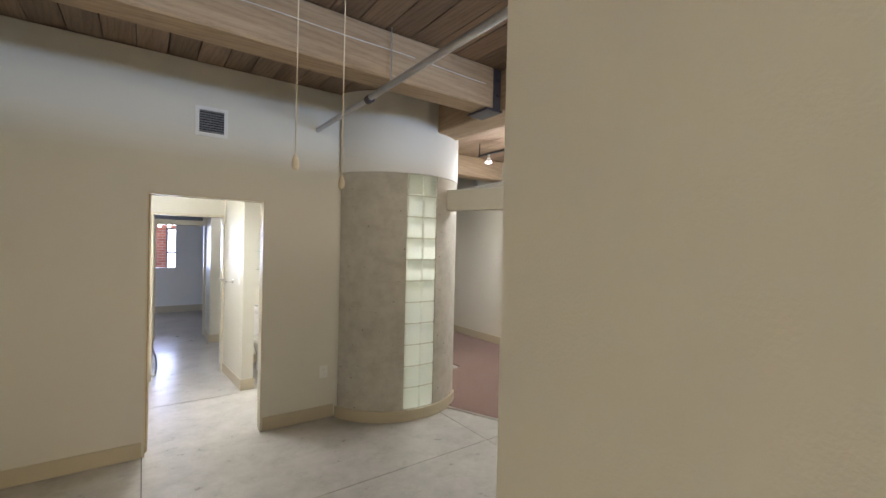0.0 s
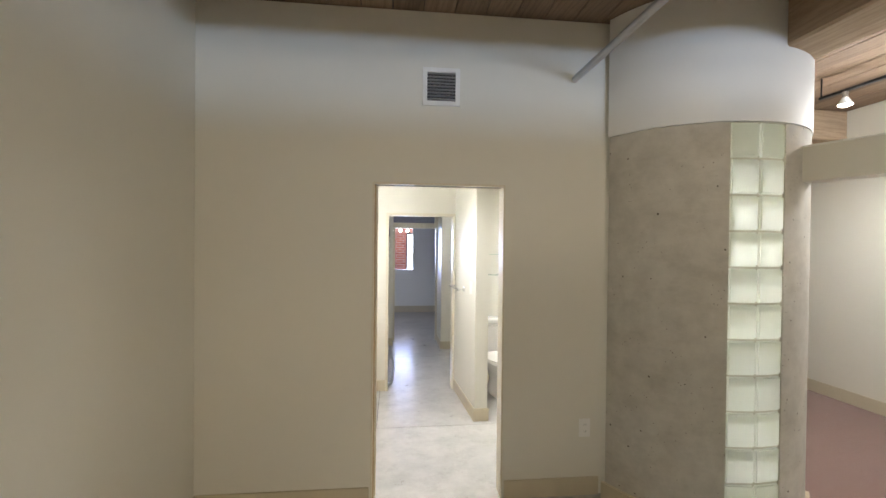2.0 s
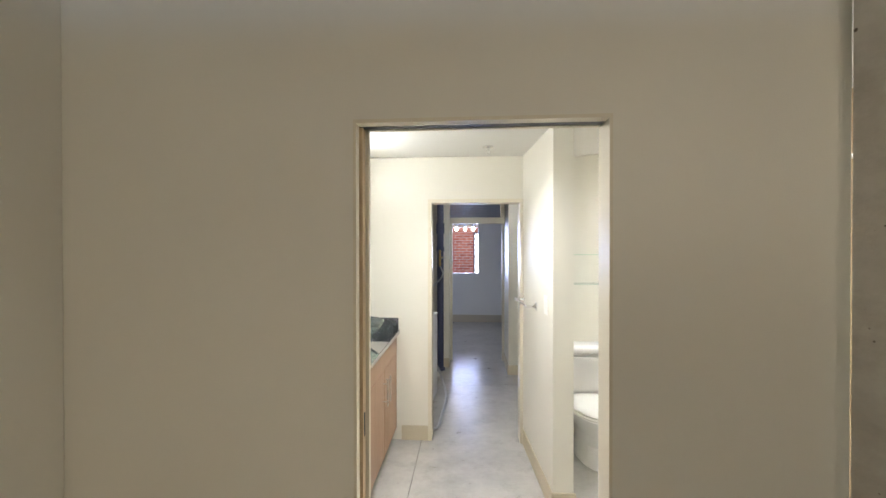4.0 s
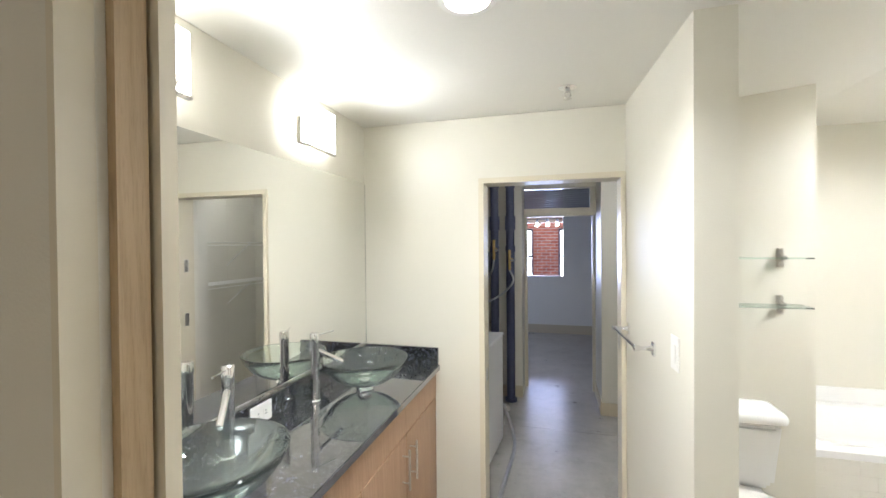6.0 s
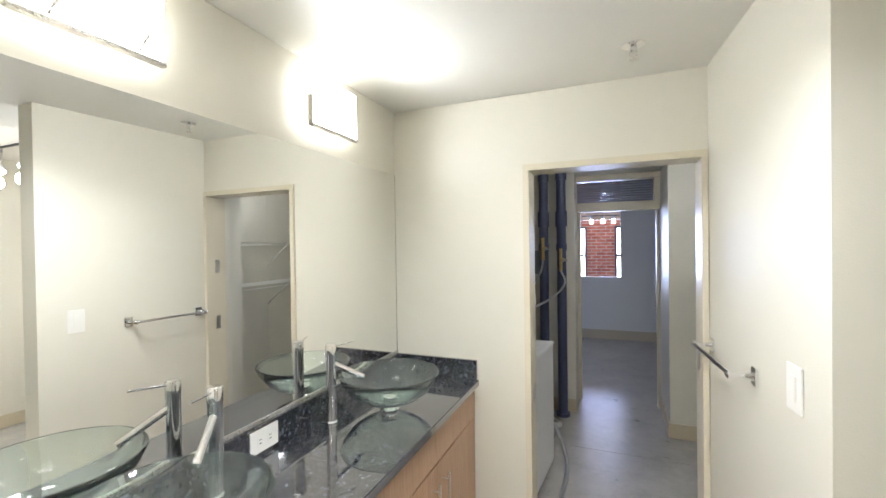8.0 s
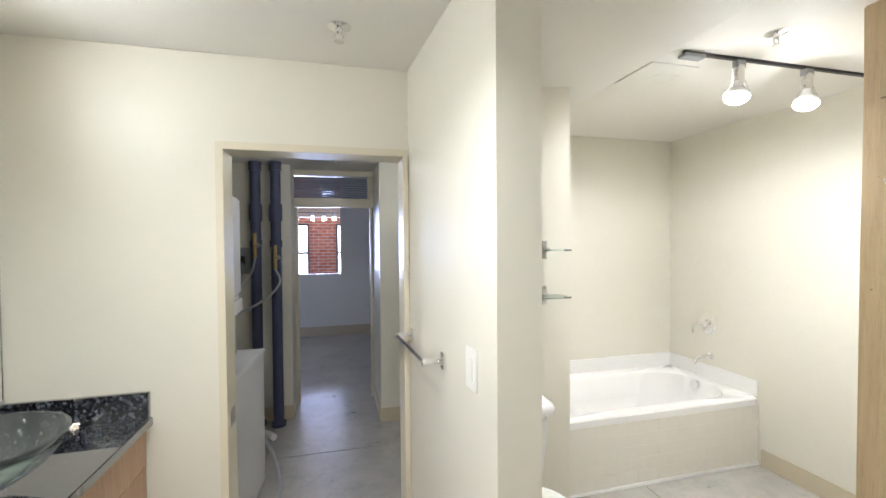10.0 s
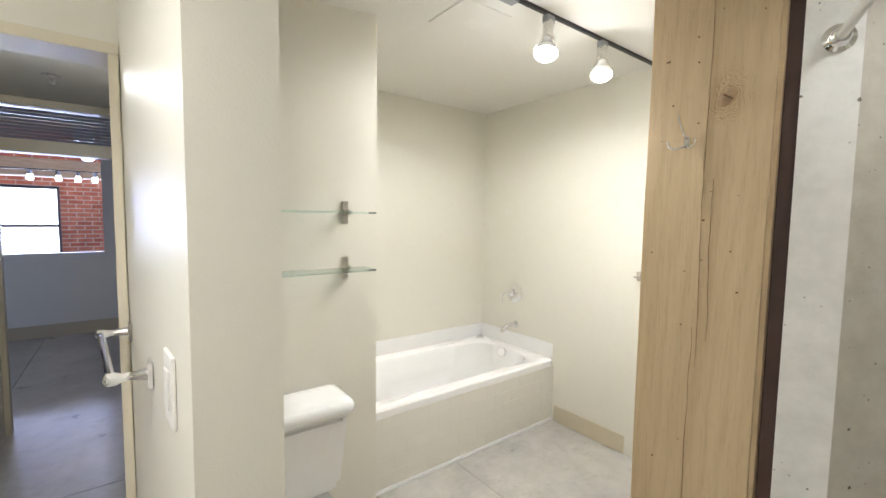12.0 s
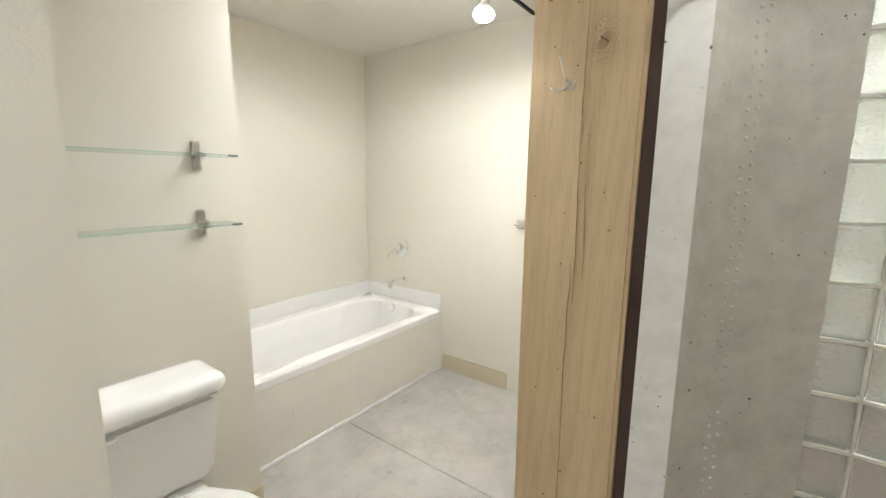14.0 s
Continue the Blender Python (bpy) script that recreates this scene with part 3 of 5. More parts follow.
beam("beam_1", "tan timber ceiling beam with a pale split along its face", (0.12, 3.46, 3.655, 3.875, 2.72, 3.03), BEAM)
beam("beam_2", "tan timber ceiling beam over the carpeted room", (3.85, 6.03, 3.655, 3.875, 2.72, 3.03), BEAM)
beam("beam_3", "tan timber ceiling beam beyond the shower wall", (3.85, 6.04, 6.25, 6.49, 2.72, 3.03), BEAM)
beam("beam_4", "tan timber ceiling beam over the front room", (-3.0, 3.44, 0.55, 0.79, 2.72, 3.03), BEAM)
beam("girder", "tan timber girder carrying the ceiling beams", (3.52, 3.84, -4.0, 6.33, 2.71, 3.03), GIRDER)
bm = bmesh.new()
pts = [(x, 3.6515 + 0.002 * noise.noise(Vector((x * 3, 0, 0))), 2.905 + 0.012 * noise.noise(Vector((x * 1.7, 2, 0))) - 0.012 * (x - 2)) for x in np.linspace(0.6, 3.36, 40)]
for a, b in zip(pts, pts[1:]):
    if noise.noise(Vector((a[0] * 2.7, 9, 1))) > -0.28:
        rod(bm, a, b, 0.0034, 6)
tagged(link("beam_split", bm, WHITE), "pale filler in the long split of the beam", "crack", kind="structure")


def hanger(x, y0, y1, side):
    """A steel strap hanger where a beam meets the girder."""
    h = thing("beam_hanger", "dark painted steel strap hanger under a timber beam", "bracket", group="beam hangers")
    t = 0.008
    part("side_strap", boxes((x, x + 0.075 * side, y0 - t - 0.003, y0 - 0.003, 2.70, 3.02), bev=0.002), STEEL, h)
    part("side_strap", boxes((x, x + 0.075 * side, y1 + 0.003, y1 + t + 0.003, 2.70, 3.02), bev=0.002), STEEL, h)
    part("bottom_strap", boxes((x - 0.02 * side, x + 0.14 * side, y0 - t - 0.003, y1 + t + 0.003, 2.690, 2.7095), bev=0.002), STEEL, h)
    for z in (2.82, 2.93):
        bm = bmesh.new()
        rod(bm, (x + 0.035 * side, y0 - 0.03, z), (x + 0.035 * side, y0 - 0.011, z), 0.013, 6)
        part("bolt", bm, STEEL, h)


hanger(3.516, 3.655, 3.875, -1)
hanger(3.844, 3.655, 3.875, 1)
hanger(6.03, 3.655, 3.875, -1)
hanger(3.844, 6.25, 6.49, 1)

# the post beside the shower
bm = bmesh.new()
bx(bm, 3.606, 3.94, 5.93, 6.322, 0.0, 2.705)
bmesh.ops.subdivide_edges(bm, edges=[e for e in bm.edges if e.calc_length() > 1], cuts=30, use_grid_fill=True)
soften(bm, 0.012, 2)
for v in bm.verts:
    v.co.x += 0.0012 * noise.noise(Vector((v.co.y * 4, v.co.z * 1.2, 1)))
    v.co.y += 0.005 * noise.noise(Vector((v.co.x * 4, v.co.z * 1.4, 5)))
post = thing("timber_post", "thick rough-sawn timber post with knots, cracks and nail holes", "post", kind="structure")
part("shaft", bm, POST, post, smooth=False)
part("flitch_plate", boxes((3.632, 3.93, 5.875, 5.9285, 0, 2.705), bev=0.003), RUST, post, "dark brown steel channel against the post")
bm = bmesh.new()
for y0, z0, z1, s, wide in ((6.135, 0.0, 1.12, 1, 0.0019), (6.118, 0.98, 1.72, 2, 0.0010), (6.115, 1.62, 2.65, 3, 0.0011), (6.09, 1.08, 1.62, 7, 0.0005)):
    zz = np.linspace(z0, z1, int((z1 - z0) * 70))
    side = []
    for q in zz:
        y = y0 + 0.014 * noise.noise(Vector((s, q * 1.5, 0))) + 0.004 * noise.noise(Vector((s, q * 9, 4)))
        w = wide * min(1.0, 7 * (q - z0) + 0.05, 7 * (z1 - q) + 0.05) * max(0.12, 0.55 + 0.9 * noise.noise(Vector((s * 2, q * 5, 8))))
        side.append([bm.verts.new((x, y + e * w, q)) for x, e in ((3.6035, -0.5), (3.6035, 0.5), (3.612, 0.5), (3.612, -0.5))])
    for u, v in zip(side, side[1:]):
        for k in range(4):
            bm.faces.new((u[k], u[(k + 1) % 4], v[(k + 1) % 4], v[k]))
part("checks", bm, CRACK, post, "dark drying cracks", False)
bm = bmesh.new()
for k in range(24):
    y, z = random.uniform(5.97, 6.29), random.uniform(0.1, 2.2)
    rod(bm, (3.600, y, z), (3.6065, y, z), random.uniform(0.0012, 0.0032), 8)
part("nail_holes", bm, CRACK, post, "scattered nail holes", False)
bm = bmesh.new()
lathe(bm, [(0.0005, 0.0042), (0.010, 0.004), (0.017, 0.003), (0.022, 0.0)], (0, 0, 0), 14, 1.0, 1.5)
for v in bm.verts:
    v.co += Vector((0.003 * noise.noise(v.co * 90), 0.004 * noise.noise(v.co * 70), 0))
bmesh.ops.transform(bm, matrix=Matrix.Translation((3.6035, 6.063, 1.879)) @ Matrix.Rotation(radians(-90), 4, "Y") @ Matrix.Rotation(radians(55), 4, "Z"), verts=bm.verts)
part("knot", bm, KNOT, post, "brown knot with a split heart", True)
part("knot_split", boxes((-0.002, 0.002, -0.016, 0.016, -0.0025, 0.0025), m=Matrix.Translation((3.598, 6.061, 1.879)) @ Matrix.Rotation(radians(35), 4, "X")), CRACK, post, "dark split")

bm = bmesh.new()
lathe(bm, [(0.021, 0.0), (0.021, 0.0016), (0.019, 0.0022), (0.0005, 0.002)], (0, 0, 0), 24)
bmesh.ops.transform(bm, matrix=Matrix.Translation((3.604, 6.064, 0.55)) @ Matrix.Rotation(radians(-90), 4, "Y"), verts=bm.verts)
part("plug", bm, POST, post, "round wooden plug")
# two rows of cast dimples down the inside of the round wall
dim = None
for k in range(46):
    for q in (50.4, 47.0):
        z = 0.30 + k * 0.0435
        m = R @ Matrix.Translation((CC[0], CC[1], z + (0.006 if q < 48 else 0))) @ Matrix.Rotation(radians(q + 0.4 * math.sin(k * 2.1)), 4, "Z") @ Matrix.Translation((R0 - 0.0003, 0, 0)) @ Matrix.Rotation(radians(-90), 4, "Y")
        if dim is None:
            bm = bmesh.new()
            lathe(bm, [(0.0075, 0.0), (0.0062, 0.003), (0.0038, 0.0044), (0.0005, 0.0047)], (0, 0, 0), 8)
            dim = part("dimple", bm, CONC, round_wall)
            o = dim
        else:
            o = new("dimple", dim.data)
            o.parent = round_wall
        o.matrix_basis = m

# ---- bathroom shell ----
structure("wall_vanity", boxes((0.46, 0.612, 5.05, 7.019, 0, 2.283)), WALL, "cream painted wall behind the vanity")
structure("wall_back", boxes((0.0, 1.305, 7.02, 7.14, 0, 2.283), (1.305, 2.062, 7.02, 7.14, 1.944, 2.283), (2.062, 2.12, 7.02, 7.14, 0, 2.283)), WALL, "cream painted wall with a doorway into the hall")


def slant(x_far, x_near, t, y_far, y_near, z0, z1):
    bm = bmesh.new()
    lo = [bm.verts.new((x, y, z0)) for x, y in ((x_near, y_near), (x_near + t, y_near), (x_far + t, y_far), (x_far, y_far))]
    hi = [bm.verts.new((v.co.x, v.co.y, z1)) for v in lo]
    for k in range(4):
        bm.faces.new((lo[k], lo[(k + 1) % 4], hi[(k + 1) % 4], hi[k]))
    bm.faces.new(lo[::-1])
    bm.faces.new(hi)
    return bm


structure("wall_pier", slant(2.050, 2.127, 0.119, 7.2, 6.157, 0, 2.30), WALL, "cream painted partition wall beside the toilet")
structure("baseboard", slant(2.055, 2.1165, 0.008, 7.018, 6.146, 0.0005, 0.118), TRIM, "khaki painted flat baseboard", "baseboard")
baseboard(2.1165, 2.258, 6.1445, 6.1565, 0.118)
structure("wall_shelf", boxes((2.12, 2.960, 7.201, 7.36, 0, 2.40)), WALL, "cream painted wall behind the toilet")
structure("wall_tub_left", boxes((2.86, 2.958, 7.361, 8.36, 0, 2.40)), WALL, "cream painted end wall of the tub alcove")
structure("wall_tub_back", boxes((2.96, 4.70, 8.22, 8.36, 0, 2.40)), WALL, "cream painted back wall of the tub alcove")
structure("wall_right", boxes((4.55, 4.70, 5.86, 8.219, 0, 2.40)), WALL, "cream painted side wall of the bathroom")
structure("wall_behind_post", boxes((3.95, 4.549, 5.86, 5.98, 0, 2.375)), WALL, "cream painted wall behind the post")
baseboard(4.538, 4.549, 6.86, 7.405, 0.115)
baseboard(2.26, 2.962, 7.189, 7.2005, 0.115)
baseboard(1.09, 1.304, 7.008, 7.0195, 0.118)
# hall door frame
fr = thing("door_frame_3", "cream painted steel door frame with latch strike", "door frame", kind="structure")
part("jamb", boxes((1.3055, 1.334, 7.005, 7.155, 0, 1.913), bev=0.002), JAMB, fr)
part("jamb", boxes((2.038, 2.0615, 7.005, 7.155, 0, 1.913), bev=0.002), JAMB, fr)
part("head", boxes((1.3055, 2.0615, 7.005, 7.155, 1.9135, 1.9435), bev=0.002), JAMB, fr)
part("strike_plate", boxes((1.3342, 1.3355, 7.05, 7.12, 0.80, 0.87)), NICKEL, fr, "nickel strike plate")
for z in (1.40, 1.02):
    part("hinge", boxes((2.0365, 2.0378, 7.07, 7.105, z, z + 0.09)), NICKEL, fr, "nickel door hinge")

# ---- hall and far rooms ----
structure("wall_hall_left", boxes((0.0, 0.12, 7.141, 9.1, 0, 2.214)), WALL, "cream painted wall of the laundry nook")
structure("wall_hall_nook", boxes((0.12, 1.378, 9.06, 9.40, 0, 2.214)), WALL, "cream painted wall behind the drain pipes")
structure("wall_hall_right", boxes((2.115, 3.2, 8.78, 9.40, 0, 2.214)), WALL, "cream painted wall beside the hall opening")
structure("wall_closet", boxes((2.86, 3.0, 8.361, 8.779, 0, 2.214)), WALL, "cream painted closet wall")
baseboard(0.12, 1.378, 9.048, 9.0595, 0.118)
baseboard(2.103, 2.86, 8.768, 8.7795, 0.118)
baseboard(2.103, 2.1145, 8.781, 9.40, 0.118)
tr = thing("transom", "cream door head with a louvred air grille above a doorway", "transom", kind="structure")
part("head", boxes((1.378, 2.115, 9.32, 9.44, 1.87, 1.955), bev=0.002), JAMB, tr)
part("sill_rail", boxes((1.378, 2.115, 9.30, 9.46, 2.165, 2.214), bev=0.002), JAMB, tr)
part("side_rail", boxes((2.06, 2.1145, 9.32, 9.44, 1.956, 2.164)), JAMB, tr)
for k in range(9):
    m = Matrix.Translation((1.719, 9.38, 1.968 + k * 0.0225)) @ Matrix.Rotation(radians(38), 4, "X")
    part("louvre", boxes((-0.340, 0.340, -0.017, 0.017, -0.0015, 0.0015), m=m), GREY, tr, smooth=False)
fr = thing("door_frame_4", "dark shadowed door frame at the end of the hall", "door frame", kind="structure")
part("jamb", boxes((1.3785, 1.408, 9.401, 9.46, 0, 1.868)), JAMB, fr)
part("jamb", boxes((2.085, 2.1145, 9.401, 9.46, 0, 1.868)), JAMB, fr)
structure("wall_far_near_side", boxes((-2.4, 1.377, 9.401, 9.46, 0, 2.95), (2.1155, 5.4, 9.401, 9.46, 0, 2.95), (1.377, 2.1155, 9.401, 9.46, 2.2145, 2.95)), WALL, "pale wall of the far room")
structure("wall_far", boxes((-2.4, 0.55, 12.3, 12.42, 0, 2.95), (0.55, 1.83, 12.3, 12.42, 0, 1.005), (1.83, 5.4, 12.3, 12.42, 0, 2.95), (0.55, 1.83, 12.3, 12.42, 2.6, 2.95)), WHITE,
          "pale wall with a wide inner window opening")
structure("baseboard", boxes((-2.4, 5.4, 12.288, 12.2995, 0.0005, 0.15)), TRIM, "khaki painted flat baseboard", "baseboard")
structure("wall_far_left", boxes((-2.5, -2.4, 9.4, 9.9, 0, 2.95), (-2.5, -2.4, 11.9, 15.4, 0, 2.95), (-2.5, -2.4, 9.9, 11.9, 0, 0.8), (-2.5, -2.4, 9.9, 11.9, 2.2, 2.95)), WHITE, "pale side wall of the far rooms")
structure("wall_far_right", boxes((5.4, 5.5, 9.4, 15.4, 0, 2.95)), WHITE, "pale side wall of the far rooms")
structure("wall_brick", boxes((-2.4, 0.20, 15.3, 15.6, 0, 2.95), (1.16, 1.76, 15.3, 15.6, 0, 2.95), (2.6, 5.4, 15.3, 15.6, 0, 2.95), (0.20, 1.16, 15.3, 15.6, 0, 0.7), (1.76, 2.6, 15.3, 15.6, 0, 0.7),
          (0.20, 1.16, 15.3, 15.6, 1.95, 2.95), (1.76, 2.6, 15.3, 15.6, 1.95, 2.95)), BRICK, "red brick outer wall with tall windows")
tagged(link("backdrop", boxes((-6, 9, 21, 21.1, -1, 7)), SKYGLOW), "bright overcast daylight outside the windows", "backdrop", kind="structure")
for n, (x0, x1) in enumerate(((0.20, 1.16), (1.76, 2.6))):
    w = thing("window_%d" % (n + 1), "dark framed loft window in a brick wall", "window", kind="structure")
    for a, b in ((x0, x0 + 0.05), (x1 - 0.05, x1)):
        part("frame", boxes((a, b, 15.4, 15.46, 0.7, 1.95)), STEEL, w)
    for z in (0.7, 1.24, 1.90):
        part("rail", boxes((x0 + 0.05, x1 - 0.05, 15.4, 15.46, z, z + 0.05)), STEEL, w)
    for z0, z1 in ((0.75, 1.24), (1.29, 1.90)):
        p = part("pane", boxes((x0 + 0.05, x1 - 0.05, 15.425, 15.431, z0, z1)), PANE, w)
        p.visible_shadow = False
beam("far_beam", "warm brown timber beam in the far room", (-2.3, 5.3, 14.6, 14.85, 2.06, 2.34), BEAM)

# ---- vanity ----
CT = 0.893
cab = thing("vanity_cabinet", "medium brown wood veneer vanity cabinet under a granite top", "cabinet")
part("body", boxes((0.615, 1.03, 5.13, 7.016, 0.10, CT - 0.034)), CABINET, cab)
part("toe_kick", boxes((0.615, 0.97, 5.14, 7.016, 0.001, 0.099)), CABINET, cab, "recessed toe kick")
part("apron_rail", boxes((1.0305, 1.050, 5.13, 7.016, 0.71, CT - 0.036), bev=0.0015), CABINET, cab, "false drawer front")
part("end_filler", boxes((1.0305, 1.048, 6.985, 7.016, 0.10, 0.708)), CABINET, cab)
for y0, y1, hy in ((5.14, 5.598, 5.54), (5.602, 6.06, 5.66), (6.064, 6.522, 6.475), (6.526, 6.983, 6.573)):
    d = part("door", boxes((1.0305, 1.050, y0, y1, 0.105, 0.706), bev=0.0015), CABINET, cab)
    bm = bmesh.new()
    rod(bm, (1.083, hy, 0.48), (1.083, hy, 0.66), 0.0055, 12)
    for z in (0.51, 0.63):
        rod(bm, (1.050, hy, z), (1.083, hy, z), 0.004, 8)
    part("handle", bm, NICKEL, d, "brushed nickel bar handle")
top = thing("countertop", "polished black granite vanity countertop with a low backsplash", "countertop")
part("slab", boxes((0.613, 1.074, 5.125, 7.018, CT - 0.033, CT), bev=0.003), GRANITE, top)
part("backsplash", boxes((0.613, 0.634, 5.125, 6.998, CT + 0.0005, 0.990), bev=0.002), GRANITE, top)
part("side_splash", boxes((0.613, 1.066, 6.999, 7.019, CT + 0.0005, 0.990), bev=0.002), GRANITE, top)
mir = thing("mirror", "large frameless wall mirror above the vanity", "mirror")
part("glass", boxes((0.6125, 0.618, 5.128, 7.010, 1.004, 1.945)), MIRROR, mir, smooth=False)
part("edge_channel", boxes((0.6125, 0.6235, 5.128, 7.012, 0.992, 1.0035)), NICKEL, mir, "thin metal channel along the lower edge")
part("side_edge", boxes((0.6125, 0.6195, 7.0105, 7.0145, 0.995, 1.946)), CHROME, mir, "bright ground edge")


def vessel(y):
    b = thing("vessel_sink", "clear greenish glass bowl sink on a chrome ring", "sink", group="vessel sinks")
    c = (0.838, y, CT)
    bm = bmesh.new()
    outer = [(0.036, 0.030), (0.075, 0.034), (0.118, 0.050), (0.160, 0.080), (0.190, 0.118), (0.205, 0.150)]
    inner = [(r - 0.0105, z + 0.006) for r, z in outer[::-1]]
    inner[0] = (0.1955, 0.1525)
    lathe(bm, outer + [(0.2035, 0.1545), (0.199, 0.155)] + inner[:-1] + [(0.03, 0.041)], c, 48)
    bmesh.ops.remove_doubles(bm, verts=bm.verts, dist=1e-5)
    part("bowl", bm, BASIN, b).visible_shadow = False
    bm = bmesh.new()
    lathe(bm, [(0.040, 0.0005), (0.042, 0.006), (0.034, 0.018), (0.036, 0.0295)], c, 28)
    part("mounting_ring", bm, CHROME, b, "chrome mounting ring")
    bm = bmesh.new()
    lathe(bm, [(0.0275, 0.0415), (0.0275, 0.044), (0.020, 0.0475), (0.0005, 0.0485)], c, 24)
    part("drain", bm, CHROME, b, "chrome drain cap")


def faucet(x, y, tip):
    f = thing("faucet", "tall chrome vessel faucet with a slanted tube spout", "faucet", group="vanity faucets")
    bm = bmesh.new()
    lathe(bm, [(0.024, 0.0005), (0.024, 0.008), (0.0195, 0.012), (0.0195, 0.262), (0.0205, 0.264), (0.0205, 0.30), (0.017, 0.3045), (0.0005, 0.305)], (x, y, CT), 28)
    part("body", bm, CHROME, f)
    d = (Vector((*tip, 0)) - Vector((x, y, 0))).normalized()
    p = Vector((x, y, CT + 0.225))
    bm = bmesh.new()
    rod(bm, p + d * 0.012, p + d * 0.128 + Vector((0, 0, -0.07)), 0.0115, 18)
    part("spout", bm, CHROME, f)
    bm = bmesh.new()
    q = Vector((x, y, CT + 0.292))
    e = (d * 0.4 + Vector((0.25, 0.9 if tip[1] > y else -0.9, 0))).normalized()
    rod(bm, q + e * 0.015, q + e * 0.105 + Vector((0, 0, 0.006)), 0.0038, 10)
    part("lever", bm, CHROME, f)


vessel(6.535)
vessel(5.61)
faucet(0.695, 6.337, (0.838, 6.535))
faucet(0.700, 5.832, (0.838, 5.61))


def outlet(label, m, name="wall_outlet", switch=False, w=0.075, h=0.118, category="outlet"):
    """A cover plate that faces -y in its own frame."""
    o = thing(name, label, category)
    part("plate", boxes((-w / 2, w / 2, -0.006, -0.0005, -h / 2, h / 2), m=m, bev=0.002), PLASTIC, o)
    if switch:
        part("rocker", boxes((-0.016, 0.016, -0.0095, -0.0062, -0.033, 0.033), m=m, bev=0.0015), PLASTIC, o)
    else:
        for z in (-0.021, 0.021):
            s = part("socket", boxes((-0.0165, 0.0165, -0.0085, -0.0062, z - 0.014, z + 0.014), m=m, bev=0.002), PLASTIC, o)
            for x in (-0.006, 0.006):
                part("slot", boxes((x - 0.0011, x + 0.0011, -0.0089, -0.0086, z - 0.005, z + 0.005), m=m), BLACK, s, "dark slot")
    return o


outlet("white duplex outlet set sideways in the granite backsplash", Matrix.Translation((0.6345, 6.062, 0.945)) @ Matrix.Rotation(radians(90), 4, "Z") @ Matrix.Rotation(radians(90), 4, "Y"))
outlet("white rocker light switch on the partition wall", pose(2.1155, 6.31, 1.20, 0, 0, -85.5), "light_switch", True, category="switch")
outlet("white duplex outlet low on the beige wall", A @ pose(2.606, 5.12, 0.432))
outlet("white double light switch beside the sliding door", P @ pose(1.14, 0, 1.17), "light_switch", True, 0.085, category="switch")
outlet("white duplex outlet low on the partial-height wall", P @ pose(1.70, 0, 0.43))
outlet("white cable outlet low on the partial-height wall", P @ pose(2.09, 0, 0.43))
outlet("white outlet on the carpeted room's wall", pose(6.049, 5.55, 0.43, 0, 0, -90))


def sconce(y):
    s = thing("vanity_sconce", "bright frosted glass plate wall light with metal clips", "wall lamp", group="vanity sconces")
    part("back_plate", boxes((0.613, 0.632, y - 0.10, y + 0.10, 2.06, 2.15), bev=0.002), NICKEL, s)
    part("glass", boxes((0.668, 0.680, y - 0.145, y + 0.145, 2.025, 2.215), bev=0.003), FROST, s, "glowing frosted glass")
    part("lower_edge", boxes((0.664, 0.684, y - 0.147, y + 0.147, 2.0145, 2.0245), bev=0.001), NICKEL, s, "metal lower edge")
    part("near_edge", boxes((0.664, 0.684, y - 0.1505, y - 0.1455, 2.0175, 2.13), bev=0.001), NICKEL, s, "metal side edge")
    for q in (-0.06, 0.06):
        bm = bmesh.new()
        rod(bm, (0.632, y + q, 2.10), (0.668, y + q, 2.10), 0.006, 10)
        part("stand_off", bm, NICKEL, s)
    for q in (-0.085, 0.085):
        bm = bmesh.new()
        tube(bm, [(0.6805, y + q, 2.03), (0.687, y + q, 2.04), (0.6815, y + q + 0.02, 2.075)], 0.004, 8)
        part("clip", bm, NICKEL, s)


sconce(5.585)
sconce(6.42)

can = thing("recessed_light", "round white recessed ceiling light, switched on", "ceiling light")
bm = bmesh.new()
lathe(bm, [(0.078, 2.2845), (0.085, 2.2835), (0.086, 2.279), (0.066, 2.277), (0.064, 2.2845)], (1.48, 5.905, 0), 36)
part("trim_ring", bm, PLASTIC, can)
bm = bmesh.new()
lathe(bm, [(0.0005, 2.2785), (0.05, 2.279), (0.063, 2.282)], (1.48, 5.905, 0), 32)
part("lens", bm, BULB, can, "glowing lens")


def sprinkler(x, y, z):
    s = thing("fire_sprinkler", "chrome pendant fire sprinkler with a round cup", "sprinkler", group="fire sprinklers")
    bm = bmesh.new()
    lathe(bm, [(0.040, 0.0), (0.040, -0.003), (0.024, -0.007), (0.012, -0.009), (0.011, -0.022), (0.006, -0.026)], (x, y, z), 24)
    part("cup", bm, CHROME, s)
    bm = bmesh.new()
    for q in (-1, 1):
        tube(bm, arc_pts([(x + q * 0.008, y, z - 0.02), (x + q * 0.014, y, z - 0.035), (x + q * 0.003, y, z - 0.05)], 4), 0.0025, 6)
    part("frame", bm, NICKEL, s)
    bm = bmesh.new()
    lathe(bm, [(0.0005, -0.050), (0.017, -0.051), (0.017, -0.053), (0.0005, -0.054)], (x, y, z), 16)
    part("deflector", bm, NICKEL, s)


sprinkler(1.774, 6.70, 2.2845)
sprinkler(3.483, 6.531, 2.3815)
sprinkler(1.77, 8.6, 2.2145)

